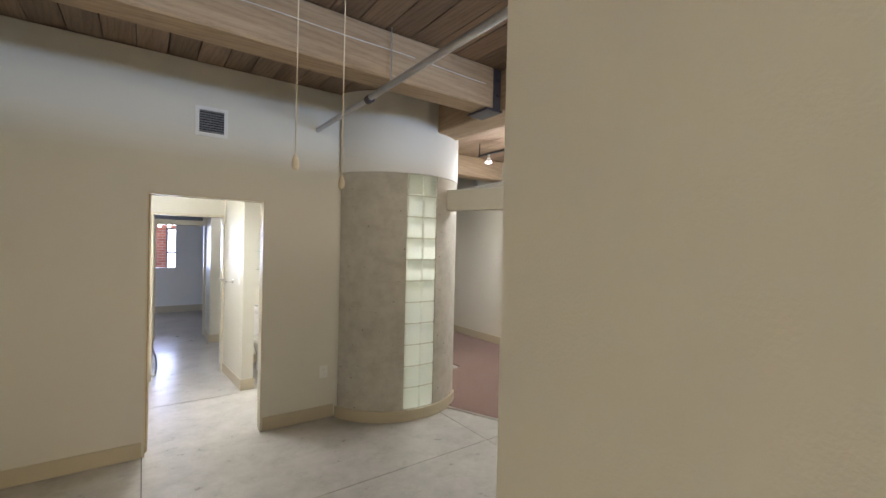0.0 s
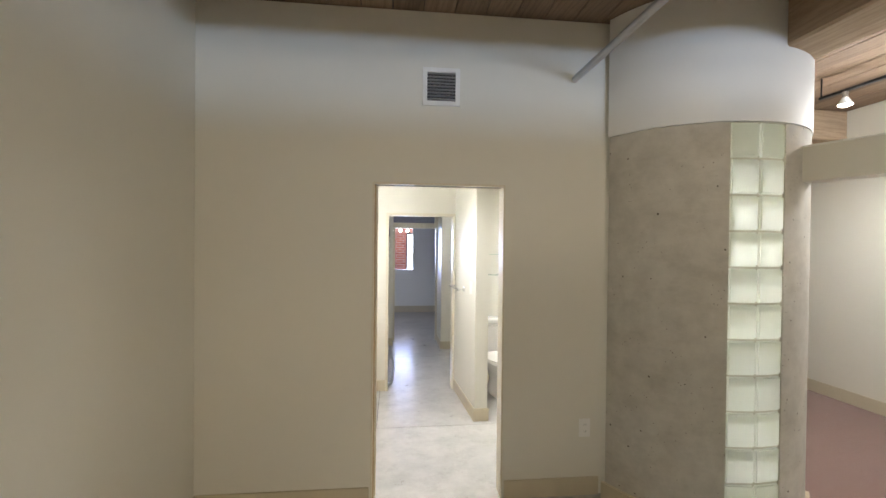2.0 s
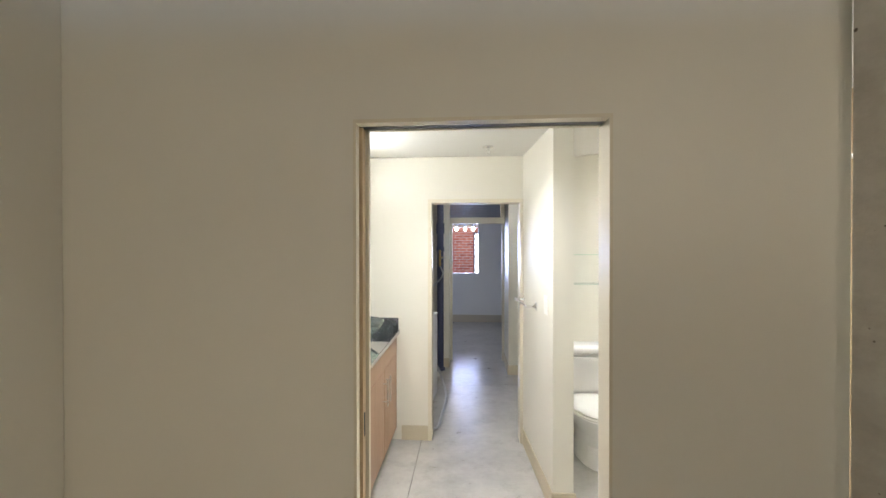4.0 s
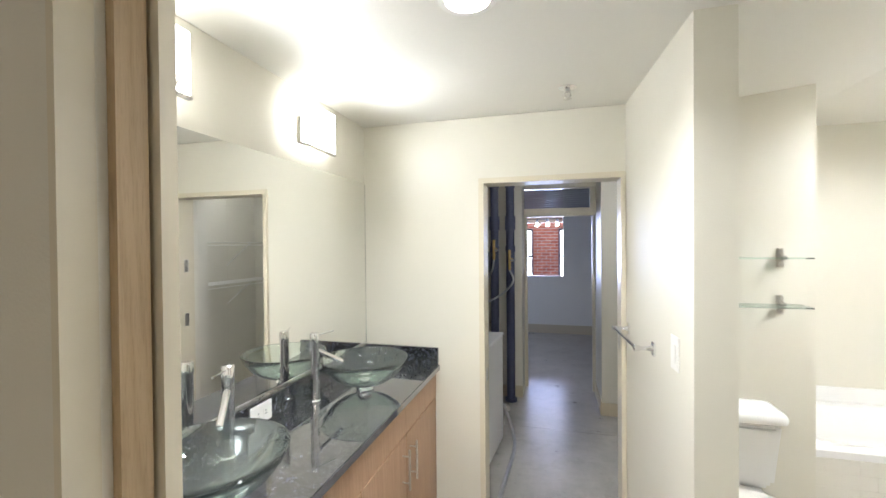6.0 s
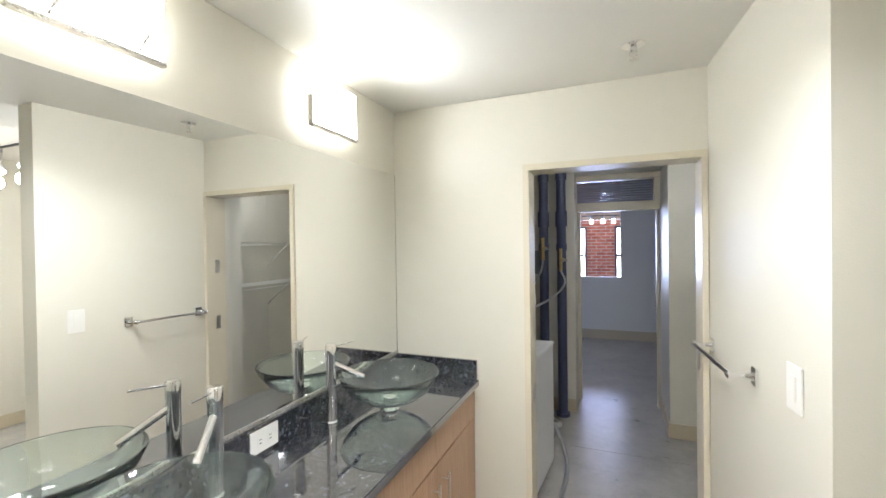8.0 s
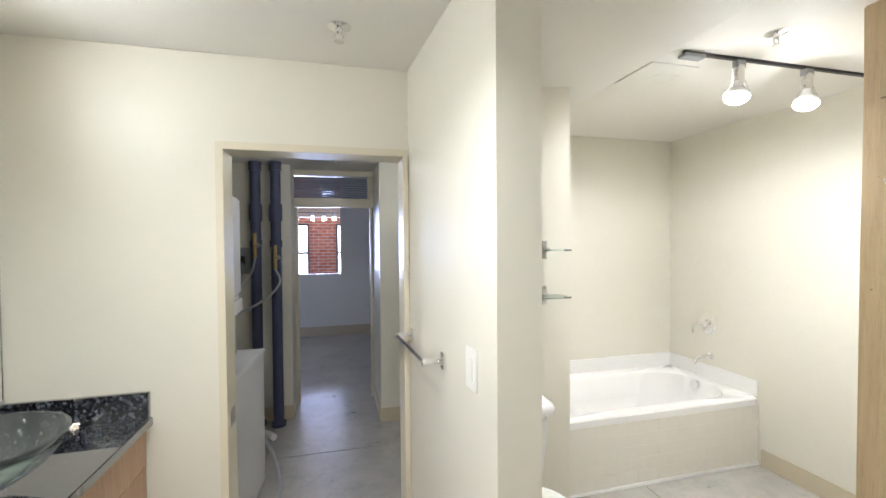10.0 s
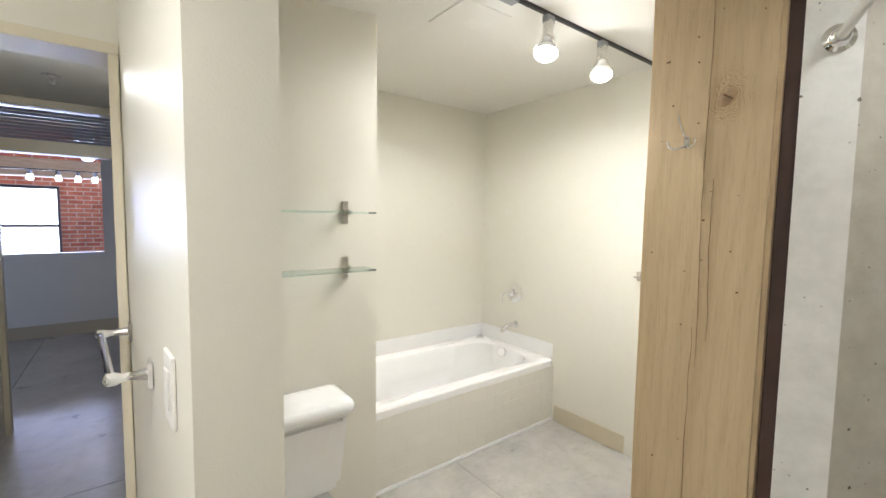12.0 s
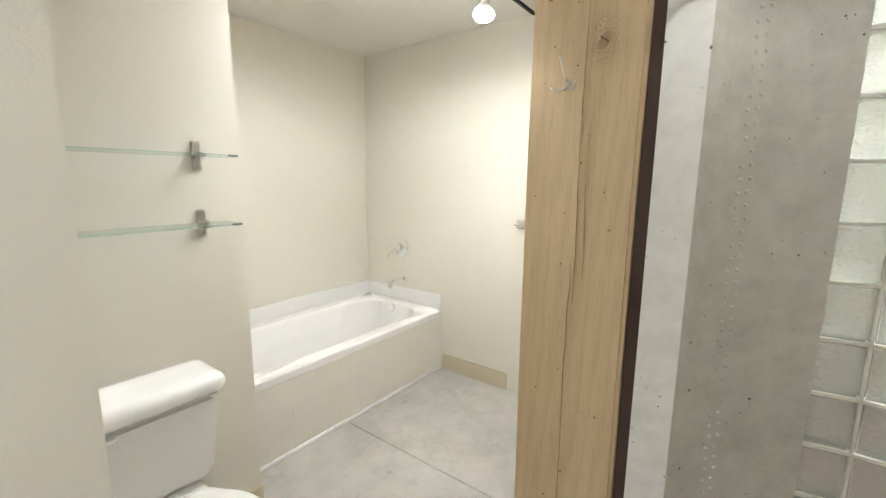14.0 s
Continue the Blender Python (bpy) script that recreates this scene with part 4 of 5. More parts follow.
# ---- towel bar ----
bar = thing("towel_bar", "chrome towel bar with square flanges on the partition", "towel bar")
for x, y in ((2.098, 6.55), (2.0677, 6.96)):
    bm = boxes((x - 0.009, x - 0.0005, y - 0.022, y + 0.022, 1.128, 1.182), bev=0.002)
    part("flange", bm, CHROME, bar)
    bm = bmesh.new()
    lathe(bm, [(0.013, 0), (0.009, 0.018), (0.008, 0.04), (0.013, 0.052), (0.014, 0.066), (0.006, 0.072)], (0, 0, 0), 18)
    bmesh.ops.transform(bm, matrix=Matrix.Translation((x - 0.009, y, 1.155)) @ Matrix.Rotation(radians(-90), 4, "Y"), verts=bm.verts)
    part("arm", bm, CHROME, bar)
bm = bmesh.new()
rod(bm, (2.030, 6.55, 1.155), (1.9997, 6.96, 1.155), 0.008, 16)
part("rail", bm, CHROME, bar)

# ---- toilet ----
wc = thing("toilet", "white two-piece porcelain toilet with a closed lid", "toilet")
tx = 2.545
bm = boxes((tx - 0.195, tx + 0.195, 6.99, 7.180, 0.40, 0.728))
for v in bm.verts:
    if v.co.z < 0.5:
        v.co.x = tx + (v.co.x - tx) * 0.86
        v.co.y = 7.18 + (v.co.y - 7.18) * 0.88
soften(bm, 0.03, 5)
part("tank", bm, PORCELAIN, wc)
bm = bmesh.new()
rings = []
for z, hx, hy in ((0.7285, 0.198, 0.099), (0.733, 0.206, 0.106), (0.745, 0.2105, 0.1095), (0.762, 0.209, 0.108), (0.775, 0.202, 0.102), (0.783, 0.190, 0.090), (0.787, 0.165, 0.068), (0.788, 0.10, 0.03)):
    ring = []
    for k in range(64):
        a = k * math.tau / 64
        c, q = math.cos(a), math.sin(a)
        ring.append(bm.verts.new((tx + hx * math.copysign(abs(c) ** 0.22, c), 7.077 + hy * math.copysign(abs(q) ** 0.22, q) - 0.008 * max(0, -q) * (1 - c * c), z)))
    rings.append(ring)
for u, v in zip(rings, rings[1:]):
    for k in range(64):
        bm.faces.new((u[k], u[(k + 1) % 64], v[(k + 1) % 64], v[k]))
bm.faces.new(rings[0][::-1])
bm.faces.new(rings[-1])
part("tank_lid", bm, PORCELAIN, wc)
bm = boxes((tx - 0.175, tx - 0.10, 6.966, 6.990, 0.682, 0.703), bev=0.007)
part("flush_lever", bm, PORCELAIN, wc, "white flush lever")


def egg(bm, levels, n=40):
    """An elongated bowl: rings of (z, width, front y, back y)."""
    rings = []
    for z, w, yf, yb in levels:
        ring = []
        for k in range(n):
            a = k * math.tau / n
            s, c = math.sin(a), math.cos(a)
            ym, yl = (yf + yb) / 2, (yb - yf) / 2
            wid = w * (1 - 0.16 * max(0, -s)) if s < 0 else w
            ring.append(bm.verts.new((tx + wid * math.copysign(abs(c) ** 0.85, c), ym + yl * math.copysign(abs(s) ** 0.9, s), z)))
        rings.append(ring)
    for u, v in zip(rings, rings[1:]):
        for k in range(n):
            bm.faces.new((u[k], u[(k + 1) % n], v[(k + 1) % n], v[k]))
    bm.faces.new(rings[0][::-1])
    bm.faces.new(rings[-1])


bm = bmesh.new()
egg(bm, [(0.001, 0.115, 6.62, 7.12), (0.04, 0.115, 6.62, 7.12), (0.14, 0.10, 6.66, 7.1), (0.25, 0.135, 6.58, 7.1), (0.34, 0.175, 6.50, 7.08), (0.382, 0.185, 6.48, 7.06), (0.392, 0.18, 6.485, 7.055)])
part("bowl", bm, PORCELAIN, wc)
part("tank_shelf", boxes((tx - 0.13, tx + 0.13, 6.98, 7.17, 0.30, 0.3995), bev=0.02), PORCELAIN, wc)
bm = bmesh.new()
egg(bm, [(0.393, 0.186, 6.472, 6.955), (0.404, 0.19, 6.468, 6.96), (0.41, 0.186, 6.472, 6.957)])
part("seat", bm, PLASTIC, wc, "white plastic seat")
bm = bmesh.new()
egg(bm, [(0.4105, 0.184, 6.476, 6.952), (0.424, 0.188, 6.470, 6.958), (0.432, 0.178, 6.485, 6.948), (0.435, 0.13, 6.55, 6.9)])
part("lid", bm, PLASTIC, wc, "closed white plastic lid")

# ---- glass shelves over the toilet ----
for z in (1.495, 1.258):
    s = thing("glass_shelf", "narrow clear glass wall shelf on two metal clips", "shelf", group="glass shelves")
    part("pane", boxes((2.268, 2.893, 7.075, 7.190, z, z + 0.008), bev=0.001), SHELFGLASS, s).visible_shadow = False
    for x in (2.30, 2.807):
        c = part("clip", boxes((x - 0.014, x + 0.014, 7.193, 7.2005, z - 0.044, z + 0.052), bev=0.001), NICKEL, s, "brushed metal clip")
        part("jaw", boxes((x - 0.014, x + 0.014, 7.165, 7.1925, z + 0.0085, z + 0.015), bev=0.001), NICKEL, c)
        part("jaw", boxes((x - 0.014, x + 0.014, 7.165, 7.1925, z - 0.007, z - 0.0005), bev=0.001), NICKEL, c)
        for q in (-0.03, 0.038):
            bm = bmesh.new()
            rod(bm, (x, 7.1922, z + q), (x, 7.1928, z + q), 0.004, 10)
            part("screw", bm, GREY, c)

# ---- bathtub ----
tub = thing("bathtub", "white alcove bathtub behind a low white tiled skirt", "bathtub")
TX0, TX1, TY0, TY1, TZ = 2.964, 4.547, 7.424, 8.216, 0.463
n = 56
rings = []
bm = bmesh.new()
cx, cy = (TX0 + TX1) / 2, (TY0 + TY1) / 2


def rrect(hx, hy, p, z, dx=0.0):
    out = []
    for k in range(n):
        a = k * math.tau / n
        c, s = math.cos(a), math.sin(a)
        out.append(bm.verts.new((cx + dx + hx * math.copysign(abs(c) ** (2 / p), c), cy + hy * math.copysign(abs(s) ** (2 / p), s), z)))
    return out


for hx, hy, p, z, dx in (((TX1 - TX0) / 2, (TY1 - TY0) / 2, 40, TZ - 0.05, 0), ((TX1 - TX0) / 2, (TY1 - TY0) / 2, 40, TZ - 0.012, 0), ((TX1 - TX0) / 2 - 0.01, (TY1 - TY0) / 2 - 0.01, 30, TZ, 0),
                         (0.71, 0.315, 6, TZ - 0.003, 0.01), (0.695, 0.30, 5, TZ - 0.018, 0.012), (0.66, 0.27, 4.5, TZ - 0.18, 0.03), (0.60, 0.235, 4, TZ - 0.33, 0.04), (0.50, 0.18, 3, TZ - 0.375, 0.05), (0.2, 0.07, 2, TZ - 0.38, 0.06)):
    rings.append(rrect(hx, hy, p, z, dx))
for u, v in zip(rings, rings[1:]):
    for k in range(n):
        bm.faces.new((u[k], u[(k + 1) % n], v[(k + 1) % n], v[k]))
bm.faces.new(rings[-1])
part("basin", bm, TUBWHITE, tub)
part("back_upstand", boxes((TX0, TX1, TY1 - 0.012, TY1 + 0.002, TZ + 0.0005, 0.572), bev=0.003), TUBWHITE, tub)
part("side_upstand", boxes((TX1 - 0.011, TX1 + 0.002, TY0 + 0.012, TY1 - 0.0125, TZ + 0.0005, 0.572), bev=0.003), TUBWHITE, tub)
skirt = part("skirt", boxes((TX0, TX1, TY0 + 0.004, TY0 + 0.07, 0.001, TZ - 0.0505)), GROUT, tub, "skirt of painted white tiles")
part("base_trim", boxes((TX0, TX1, TY0 - 0.012, TY0 + 0.0035, 0.001, 0.020), bev=0.003), PORCELAIN, tub, "white base trim")
tw, th = 0.1525, 0.0765
tile = None
for r in range(5):
    z0 = 0.024 + r * (th + 0.0008)
    x = TX0 - (tw / 2 if r % 2 else 0)
    while x < TX1 - 0.01:
        a, b = max(x, TX0), min(x + tw - 0.0006, TX1)
        full = abs((b - a) - (tw - 0.0006)) < 1e-6
        if full and tile is not None:
            o = new("tile", tile.data)
            o.parent = skirt
        elif b - a > 0.01:
            g = boxes((0, b - a, 0, 0.0045, 0, th), bev=0.0004)
            o = part("tile", g, TILE, skirt, smooth=False)
            if full:
                tile = o
        if b - a > 0.01:
            o.location = (a, TY0 - 0.0006 + random.uniform(-0.00015, 0.00015), z0)
        x += tw

valve = thing("tub_valve", "chrome round shower valve with a lever", "faucet")
M = Matrix.Translation((4.5495, 7.835, 0.893)) @ Matrix.Rotation(radians(-90), 4, "Y")
bm = bmesh.new()
lathe(bm, [(0.082, 0.0005), (0.082, 0.004), (0.072, 0.010), (0.03, 0.013), (0.026, 0.04), (0.020, 0.045), (0.0005, 0.046)], (0, 0, 0), 40)
bmesh.ops.transform(bm, matrix=M, verts=bm.verts)
part("escutcheon", bm, CHROME, valve)
bm = bmesh.new()
tube(bm, arc_pts([(4.51, 7.835, 0.893), (4.49, 7.87, 0.888), (4.492, 7.915, 0.862), (4.497, 7.925, 0.80)], 5), 0.0075, 10)
part("lever", bm, CHROME, valve)
sp = thing("tub_spout", "chrome curved bathtub spout", "faucet")
bm = bmesh.new()
tube(bm, arc_pts([(4.5495, 7.80, 0.640), (4.50, 7.815, 0.643), (4.45, 7.83, 0.625), (4.42, 7.84, 0.585)], 6), 0.0155, 14)
part("tube", bm, CHROME, sp)
bm = bmesh.new()
rod(bm, (4.5495, 7.80, 0.640), (4.535, 7.803, 0.640), 0.028, 24)
part("collar", bm, CHROME, sp)
ov = thing("overflow_cover", "round chrome tub overflow cover", "drain")
bm = bmesh.new()
rod(bm, (4.452, 7.845, 0.418), (4.428, 7.845, 0.422), 0.034, 28)
part("disc", bm, CHROME, ov)
rb = thing("robe_bar", "short chrome towel bar on the bathroom wall", "towel bar")
bm = bmesh.new()
rod(bm, (4.5495, 6.80, 1.147), (4.485, 6.80, 1.147), 0.009, 14)
part("arm", bm, CHROME, rb)
part("flange", boxes((4.541, 4.5497, 6.775, 6.825, 1.12, 1.174), bev=0.002), CHROME, rb)
bm = bmesh.new()
rod(bm, (4.485, 6.81, 1.147), (4.485, 6.35, 1.147), 0.008, 12)
part("rail", bm, CHROME, rb)

# ---- track light and fan grille ----
tk = thing("track_light", "ceiling track with two lit reflector bulbs", "track light")
part("track", boxes((3.10, 4.235, 6.592, 6.608, 2.272, 2.2845), bev=0.001), BLACK, tk, "thin dark track")
part("feed", boxes((3.09, 3.19, 6.58, 6.62, 2.258, 2.2718), bev=0.002), GREY, tk, "grey power feed")


def head(x, parent):
    h = part("lamp_head", boxes((x - 0.022, x + 0.022, 6.586, 6.614, 2.243, 2.2718), bev=0.002), GREY, parent)
    t = Vector((-0.32, -0.2, -1)).normalized()
    p = Vector((x, 6.60, 2.245))
    bm = bmesh.new()
    rod(bm, p, p + t * 0.075, 0.021, 20)
    part("socket", bm, NICKEL, h, "brushed nickel socket")
    q = t.to_track_quat("Z", "Y").to_matrix().to_4x4()
    bm = bmesh.new()
    lathe(bm, [(0.018, 0.0), (0.020, 0.018), (0.036, 0.045), (0.046, 0.058), (0.047, 0.068), (0.044, 0.072)], (0, 0, 0), 30)
    bmesh.ops.transform(bm, matrix=Matrix.Translation(p + t * 0.072) @ q, verts=bm.verts)
    part("bulb", bm, PORCELAIN, h, "white reflector bulb")
    bm = bmesh.new()
    lathe(bm, [(0.0435, 0.0722), (0.038, 0.079), (0.02, 0.083), (0.0005, 0.084)], (0, 0, 0), 30)
    bmesh.ops.transform(bm, matrix=Matrix.Translation(p + t * 0.072) @ q, verts=bm.verts)
    part("bulb_face", bm, BULB, h, "glowing bulb face")
    for s in (-1, 1):
        bm = bmesh.new()
        side = t.cross(Vector((0, 0, 1))).normalized() * 0.021 * s
        rod(bm, p + t * 0.06 + side, p + t * 0.125 + side * 1.9, 0.0016, 6)
        part("wire", bm, NICKEL, h)


head(3.375, tk)
head(3.745, tk)
gr = thing("fan_grille", "square white ceiling exhaust fan grille", "vent")
part("plate", boxes((3.05, 3.29, 6.71, 6.95, 2.279, 2.2845), bev=0.002), CEIL, gr)
for k in range(5):
    part("slot", boxes((3.165 + 0.0, 3.27, 6.80 + k * 0.018, 6.808 + k * 0.018, 2.2778, 2.2788)), WHITE, gr)

for o in (tk, gr):
    o.matrix_basis = Matrix.Translation((1.9, 5.36, 1.51)) @ Matrix.Scale(1.1255, 4) @ Matrix.Translation((-1.9, -5.36, -1.51))

# ---- hook on the post, curtain rod ----
hk = thing("coat_hook", "small bright metal triple coat hook", "hook")
bm = boxes((3.5965, 3.6035, 6.181, 6.199, 1.742, 1.782), bev=0.003)
part("plate", bm, CHROME, hk)
for dy, pts in ((0, [(3.597, 6.19, 1.775), (3.575, 6.195, 1.80), (3.567, 6.205, 1.845)]), (1, [(3.597, 6.193, 1.752), (3.572, 6.212, 1.738), (3.565, 6.232, 1.748), (3.563, 6.236, 1.762)]), (2, [(3.597, 6.187, 1.752), (3.572, 6.170, 1.738), (3.565, 6.152, 1.748), (3.563, 6.148, 1.762)])):
    bm = bmesh.new()
    tube(bm, arc_pts(pts, 5), 0.0036, 8)
    bmesh.ops.create_icosphere(bm, subdivisions=1, radius=0.0056, matrix=Matrix.Translation(pts[-1]))
    part("prong", bm, CHROME, hk)
hk.location = (0, -0.012, -0.011)
cr = thing("curtain_rod", "white shower curtain rod with a chrome wall flange", "curtain rod")
d = Vector((-1.0, -0.52, 0.0)).normalized()
p = Vector((3.632, 5.815, 1.985))
bm = bmesh.new()
lathe(bm, [(0.038, 0.0), (0.038, 0.006), (0.026, 0.012), (0.020, 0.03), (0.017, 0.034)], (0, 0, 0), 28)
bmesh.ops.transform(bm, matrix=Matrix.Translation(p) @ d.to_track_quat("Z", "Y").to_matrix().to_4x4(), verts=bm.verts)
part("flange", bm, CHROME, cr)
bm = bmesh.new()
tube(bm, arc_pts([p + d * 0.01, p + d * 0.5 + Vector((-0.05, 0.03, 0)), p + d * 0.95 + Vector((-0.06, 0.02, 0)), (2.47, 5.10, 1.985)], 8), 0.0125, 12)
part("rod", bm, PLASTIC, cr)

# ---- laundry nook ----
ws = thing("washing_machine", "white washing machine in the laundry nook", "washing machine")
bm = boxes((0.62, 1.275, 7.43, 8.06, 0.03, 0.855), bev=0.008)
for v in bm.verts:
    if v.co.x > 1.0:
        v.co.x += 0.055 * (v.co.y - 7.75) / 0.63
part("body", bm, APPLIANCE, ws)
bm = boxes((0.62, 1.285, 7.425, 8.065, 0.8555, 0.873), bev=0.005)
for v in bm.verts:
    if v.co.x > 1.0:
        v.co.x += 0.055 * (v.co.y - 7.75) / 0.63
part("top", bm, APPLIANCE, ws)
part("lid_seam", boxes((0.72, 1.18, 7.50, 7.505, 0.8732, 0.8742)), GREY, ws)
part("foot", boxes((0.66, 0.72, 7.47, 7.53, 0.0, 0.0295)), BLACK, ws)
part("foot", boxes((1.16, 1.22, 7.47, 7.53, 0.0, 0.0295)), BLACK, ws)
part("foot", boxes((0.66, 0.72, 7.95, 8.01, 0.0, 0.0295)), BLACK, ws)
part("foot", boxes((1.16, 1.22, 7.95, 8.01, 0.0, 0.0295)), BLACK, ws)
dr = thing("dryer", "white dryer mounted above the washing machine", "dryer")
part("body", boxes((0.58, 1.19, 7.43, 8.0, 1.235, 1.815), bev=0.012), APPLIANCE, dr)
part("control_panel", boxes((0.60, 1.20, 7.46, 7.99, 1.12, 1.232), bev=0.02), APPLIANCE, dr)
for q in (0.64, 1.13):
    part("stand_leg", boxes((q, q + 0.03, 7.95, 7.985, 0.8745, 1.119)), GREY, dr)
    part("stand_leg", boxes((q, q + 0.03, 7.47, 7.50, 0.8745, 1.119)), GREY, dr)
part("knob", boxes((1.2005, 1.215, 7.62, 7.70, 1.15, 1.20), bev=0.01), PLASTIC, dr)


def drain(x, y, label):
    d = thing("drain_pipe", label, "pipe", group="drain pipes")
    bm = bmesh.new()
    rod(bm, (x, y, 0.0), (x, y, 2.214), 0.042, 24)
    part("riser", bm, PIPE, d)
    for z0, z1, r in ((1.72, 1.86, 0.052), (0.0, 0.03, 0.060), (2.14, 2.2135, 0.05), (1.50, 1.56, 0.049)):
        bm = bmesh.new()
        rod(bm, (x, y, z0 + 0.0005), (x, y, z1), r, 24)
        part("coupling", bm, PIPE, d)
    return d


drain(1.110, 8.98, "dark blue-grey drain pipe riser behind the washer")
drain(1.272, 8.94, "dark blue-grey drain pipe riser beside the hall")


def hose(name, label, pts, r, mat, category="hose"):
    h = thing(name, label, category)
    bm = bmesh.new()
    tube(bm, arc_pts(pts, 8), r, 10)
    part("tube", bm, mat, h)
    return h


for x, y, z, tail in ((1.110, 8.935, 1.52, [(1.10, 8.80, 1.30), (1.05, 8.5, 1.18), (0.98, 8.2, 1.15), (0.95, 8.003, 1.15)]), (1.272, 8.89, 1.42, [(1.31, 8.84, 1.22), (1.24, 8.7, 1.12), (1.12, 8.4, 1.06), (1.05, 8.0, 1.06)])):
    v = thing("shutoff_valve", "brass water shutoff valve on a pipe", "valve", group="water valves")
    bm = bmesh.new()
    rod(bm, (x, y - 0.012, z - 0.10), (x, y - 0.012, z + 0.10), 0.013, 12)
    rod(bm, (x, y - 0.012, z), (x + 0.03, y - 0.03, z), 0.016, 10)
    part("body", bm, BRASS, v)
    bm = boxes((x + 0.012, x + 0.06, y - 0.05, y - 0.035, z - 0.012, z + 0.006), bev=0.003)
    part("handle", bm, GREY, v)
    hose("water_hose", "braided grey washer water hose", [(x, y - 0.012, z - 0.10)] + tail, 0.009, GALV)
bxo = thing("laundry_outlet_box", "grey metal laundry outlet box with a plug", "outlet box")
part("box", boxes((0.93, 1.06, 9.02, 9.0595, 1.28, 1.50), bev=0.004), GREY, bxo)
part("plug", boxes((0.97, 1.02, 8.985, 9.0195, 1.36, 1.43), bev=0.006), BLACK, bxo)
hose("power_cord", "grey appliance cord hanging beside the washer", [(0.995, 8.99, 1.38), (1.0, 8.9, 1.25), (0.9, 8.6, 1.15), (0.86, 8.2, 1.1), (0.86, 8.003, 1.13)], 0.007, GREY, "cord")
hose("drain_hose", "grey ribbed drain hose lying on the floor by the washer", [(1.30, 8.06, 0.30), (1.36, 8.10, 0.12), (1.40, 7.95, 0.016), (1.385, 7.5, 0.0145), (1.37, 7.25, 0.0145), (1.33, 7.19, 0.016)], 0.0135, GALV)
hose("floor_stub", "pale capped pipe stub on the floor beside the riser", [(1.16, 8.78, 0.027), (1.23, 8.72, 0.027), (1.27, 8.66, 0.027)], 0.026, PLASTIC, "pipe")

# closet shelves, seen in the mirror
for z in (1.62, 1.22):
    s = thing("wire_shelf", "white wire closet shelf on diagonal brackets", "shelf", group="closet shelves")
    for k in range(13):
        bm = bmesh.new()
        rod(bm, (2.56 + k * 0.0235, 7.365, z), (2.56 + k * 0.0235, 8.77, z), 0.0024, 6)
        part("wire", bm, PLASTIC, s)
    for q in (7.75, 8.35):
        bm = bmesh.new()
        rod(bm, (2.56, q, z - 0.006), (2.857, q, z - 0.24), 0.006, 8)
        part("bracket", bm, PLASTIC, s)
    bm = bmesh.new()
    rod(bm, (2.555, 7.365, z - 0.03), (2.555, 8.77, z - 0.03), 0.004, 6)
    part("lip", bm, PLASTIC, s)

# ---- entry room things ----
VA = A @ pose(-0.018, 0, -0.012)
vt = thing("air_vent", "white framed wall air grille with dark louvres", "vent")
part("backing", boxes((1.585, 1.765, 5.1175, 5.1195, 2.495, 2.672), m=VA), BLACK, vt)
for b in ((1.56, 1.588, 2.468, 2.70), (1.762, 1.79, 2.468, 2.70)):
    part("frame", boxes((b[0], b[1], 5.108, 5.1193, b[2], b[3]), m=VA, bev=0.002), PLASTIC, vt)
for b in ((2.468, 2.497), (2.671, 2.70)):
    part("frame", boxes((1.5885, 1.7615, 5.108, 5.1193, b[0], b[1]), m=VA, bev=0.002), PLASTIC, vt)
for k in range(9):
    m = VA @ Matrix.Translation((1.675, 5.1115, 2.507 + k * 0.0195)) @ Matrix.Rotation(radians(-35), 4, "X")
    part("slat", boxes((-0.086, 0.086, -0.0055, 0.0055, -0.0008, 0.0008), m=m), GALV, vt, smooth=False)
for k in range(8):
    part("bar", boxes((1.607 + k * 0.0195, 1.6085 + k * 0.0195, 5.1155, 5.117, 2.4975, 2.6705), m=VA), GALV, vt, smooth=False)

pp = thing("sprinkler_pipe", "grey galvanized pipe running under the ceiling beams", "pipe")
bm = bmesh.new()
rod(bm, (2.52, 4.99, 2.66), (2.525, -3.9, 2.655), 0.021, 20)
part("run", bm, GALV, pp)
for y in (3.93, 1.0):
    bm = bmesh.new()
    rod(bm, (2.525, y - 0.03, 2.655), (2.525, y + 0.03, 2.655), 0.029, 20)
    part("coupling", bm, STEEL, pp)
for y in (3.62, 0.5):
    bm = bmesh.new()
    rod(bm, (2.525, y, 2.675), (2.525, y, 3.034), 0.004, 8)
    part("hanger_rod", bm, GALV, pp)

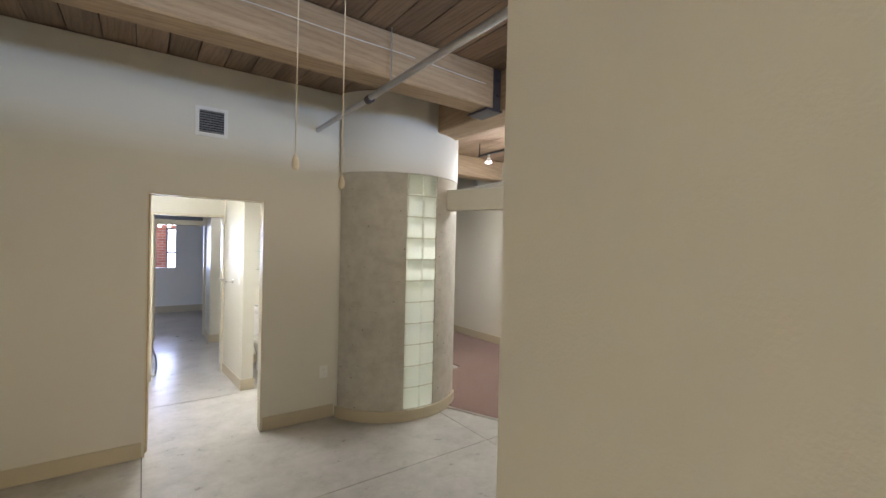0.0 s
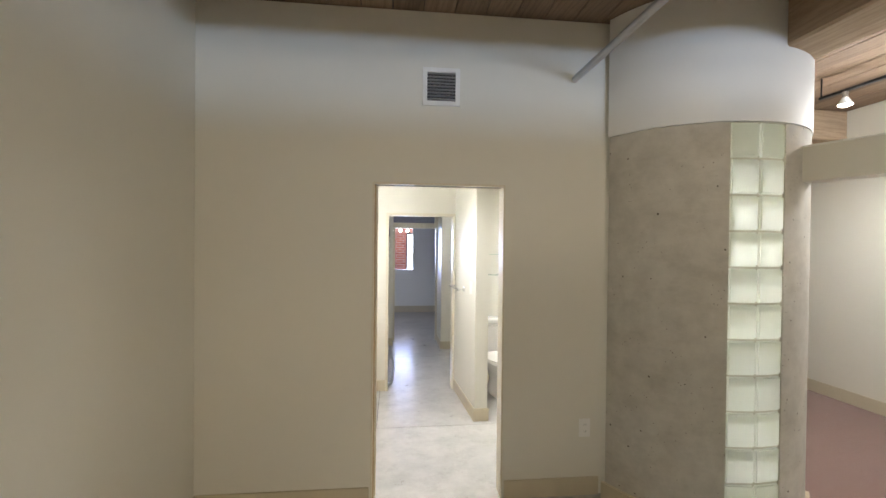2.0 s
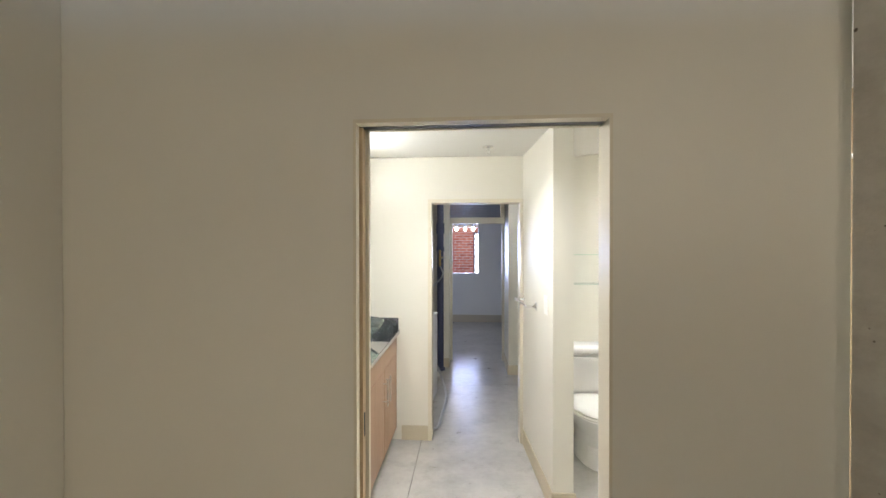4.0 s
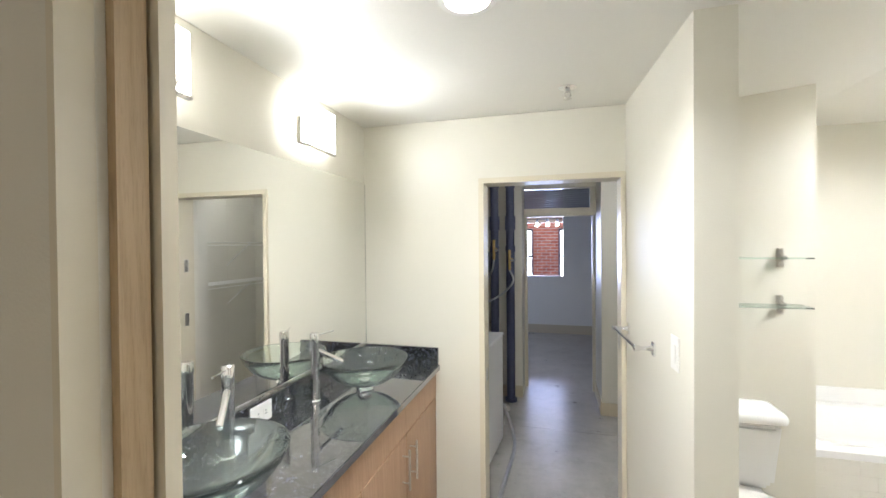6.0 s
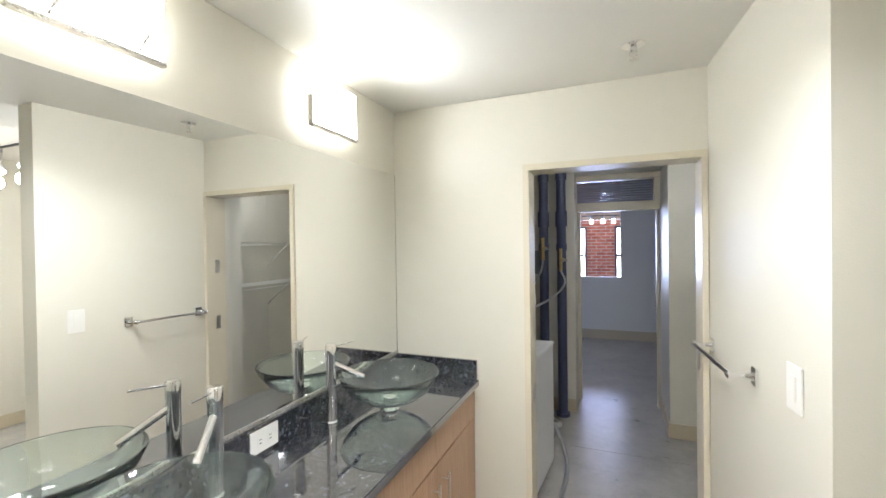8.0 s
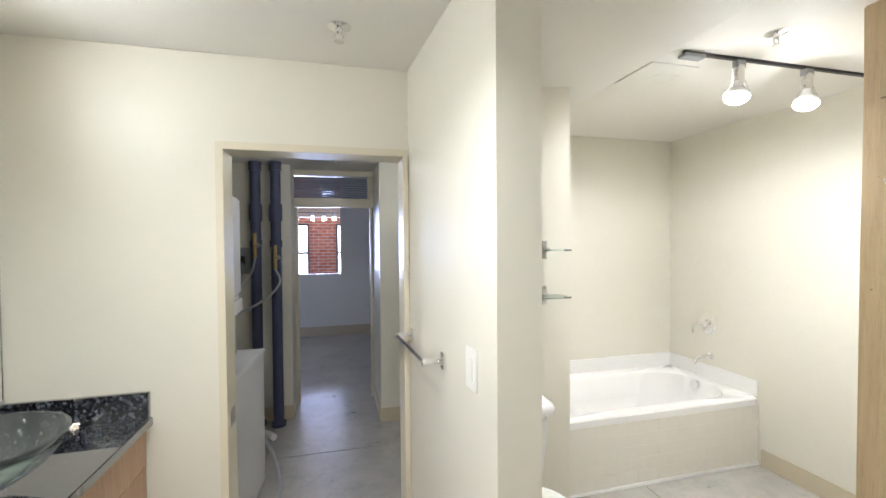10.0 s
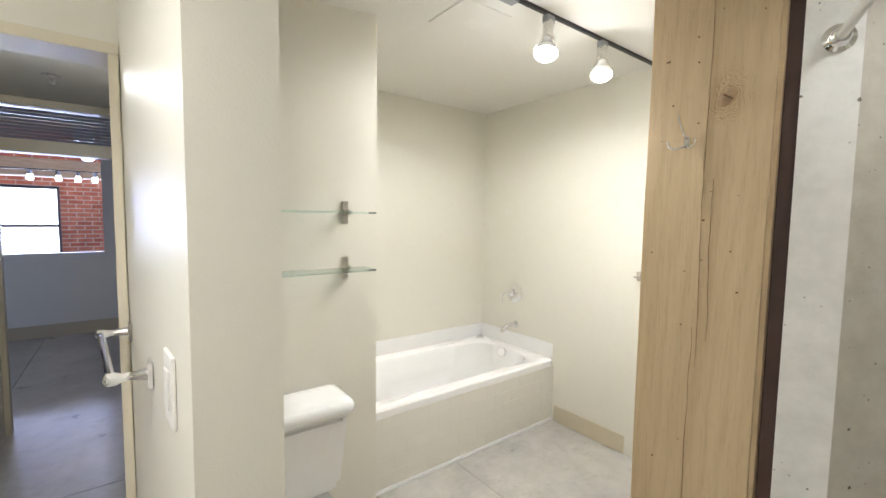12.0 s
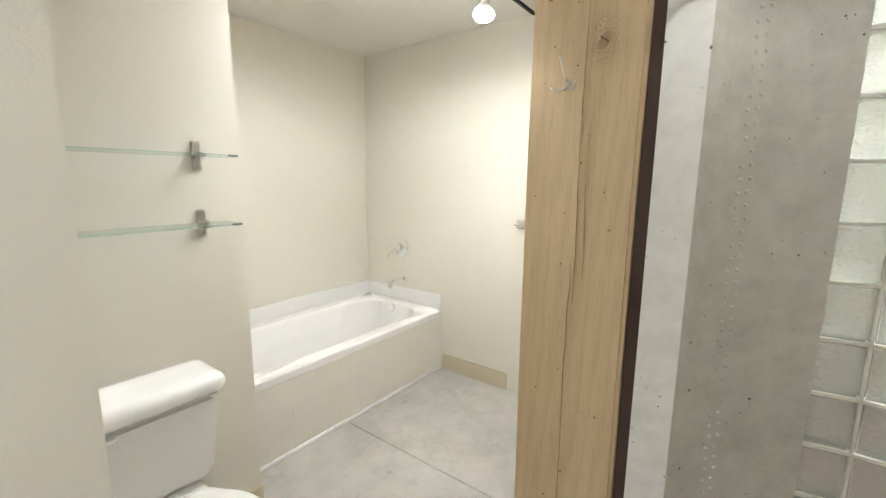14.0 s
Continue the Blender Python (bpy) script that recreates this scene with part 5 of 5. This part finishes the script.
for x, y, z in ((1.651, 2.645, 1.872), (1.839, 2.705, 1.829)):
    w = Vector((x, y, 0))
    c = thing("pull_cord", "white beaded pull cord with a wooden knob", "pull cord", group="pull cords")
    bm = bmesh.new()
    rod(bm, (w.x, w.y, z + 0.05), (w.x, w.y, 3.034), 0.0014, 6)
    part("string", bm, CORD, c)
    k = part("beads", boxes((w.x - 0.0005, w.x + 0.0005, w.y - 0.0005, w.y + 0.0005, z + 0.05, z + 0.051)), CORD, c)
    bm = bmesh.new()
    zz = z + 0.055
    while zz < 3.0:
        bmesh.ops.create_icosphere(bm, subdivisions=1, radius=0.0031, matrix=Matrix.Translation((w.x, w.y, zz)))
        zz += 0.0085
    bm.to_mesh(k.data)
    bm.free()
    k["kind"] = "stuff"
    bm = bmesh.new()
    lathe(bm, [(0.0005, 0.0), (0.0095, 0.005), (0.0125, 0.018), (0.011, 0.034), (0.0055, 0.05), (0.002, 0.056)], (w.x, w.y, z), 18)
    part("knob", bm, CORD, c, "turned pale wood knob")

# conduit, junction lamp and track on the carpet-room side
jl = thing("ceiling_fixture", "small white round ceiling fixture on a junction box", "ceiling light")
jx, jy = 3.60, 3.16
bm = bmesh.new()
rod(bm, (jx, jy, 2.645), (jx, jy, 2.705), 0.048, 20)
part("box", bm, GALV, jl)
bm = bmesh.new()
lathe(bm, [(0.0005, 2.604), (0.045, 2.607), (0.074, 2.618), (0.078, 2.632), (0.062, 2.644)], (jx, jy, 0), 30)
part("cover", bm, PLASTIC, jl)
e0, e1 = Vector((4.178, 3.478, 2.183)), Vector((4.275, 3.247, 2.183))
hose("conduit", "thin bent metal conduit rising from the partial-height wall", [e1, e1 + Vector((0, 0, 0.40)), e1 + Vector((-0.02, 0.0, 0.475)), e1 + Vector((-0.09, -0.01, 0.52)), (jx + 0.3, jy + 0.02, 2.685), (jx + 0.05, jy, 2.685)], 0.0105, GALV, "conduit")
hose("conduit", "thin bent metal conduit rising from the partial-height wall", [e0, e0 + Vector((0, 0, 0.36)), e0 + Vector((-0.015, 0.01, 0.43)), e0 + Vector((-0.07, 0.03, 0.475)), (4.02, 3.66, 2.66), (3.97, 3.70, 2.705)], 0.0105, GALV, "conduit")
hose("conduit", "thin metal conduit from the ceiling to the junction box", [(jx - 0.04, jy, 2.69), (jx - 0.085, jy - 0.02, 2.70), (jx - 0.097, jy - 0.03, 2.76), (jx - 0.097, jy - 0.03, 3.03)], 0.0105, GALV, "conduit")
rl = thing("wall_pipe", "pale pipe run high along the carpeted room's wall", "pipe")
bm = bmesh.new()
rod(bm, (6.005, 7.9, 2.66), (6.005, -3.9, 2.82), 0.022, 16)
part("run", bm, PLASTIC, rl)
for y in (6.9, 5.2, 3.4):
    part("strap", boxes((6.0, 6.0495, y - 0.012, y + 0.012, 2.69, 2.80)), GALV, rl)
tk2 = thing("track_light", "track light with lit reflector bulbs in the carpeted room", "track light")
part("track", boxes((4.955, 4.985, 3.95, 5.6, 2.86, 2.88)), BLACK, tk2)
for y in (3.96, 5.59):
    bm = bmesh.new()
    rod(bm, (4.97, y, 2.88), (4.97, y, 3.034), 0.006, 8)
    part("stem", bm, BLACK, tk2)
for y in (5.40, 4.91, 4.55, 4.1):
    bm = bmesh.new()
    rod(bm, (4.97, y, 2.8595), (4.97, y, 2.815), 0.02, 16)
    h = part("lamp_head", bm, NICKEL, tk2)
    bm = bmesh.new()
    lathe(bm, [(0.02, 2.8145), (0.047, 2.765), (0.048, 2.755)], (4.97, y, 0), 24)
    part("bulb", bm, PORCELAIN, h)
    bm = bmesh.new()
    lathe(bm, [(0.0005, 2.742), (0.03, 2.745), (0.0465, 2.7545)], (4.97, y, 0), 24)
    part("bulb_face", bm, BULB, h, "glowing bulb face")

# ---- far room things ----
tk3 = thing("track_light", "far track light with four lit bulbs", "track light")
part("track", boxes((0.6, 2.6, 13.2, 13.22, 2.055, 2.07)), BLACK, tk3)
for q in (0.65, 2.55):
    bm = bmesh.new()
    rod(bm, (q, 13.21, 2.0705), (q, 13.21, 2.949), 0.006, 8)
    part("stem", bm, BLACK, tk3)
for q in (1.07, 1.35, 1.55, 1.73):
    bm = bmesh.new()
    rod(bm, (q, 13.21, 2.0545), (q, 13.21, 1.995), 0.025, 14)
    h = part("lamp_head", bm, GREY, tk3)
    bm = bmesh.new()
    lathe(bm, [(0.0005, 1.918), (0.022, 1.921), (0.036, 1.935), (0.024, 1.9945)], (q, 13.21, 0), 18)
    part("bulb", bm, BULB, h, "glowing bulb")
du = thing("air_duct", "round galvanized air duct under the far ceiling", "duct")
bm = bmesh.new()
rod(bm, (1.66, 12.6, 2.5), (1.56, 15.28, 2.5), 0.11, 32)
part("run", bm, GALV, du)
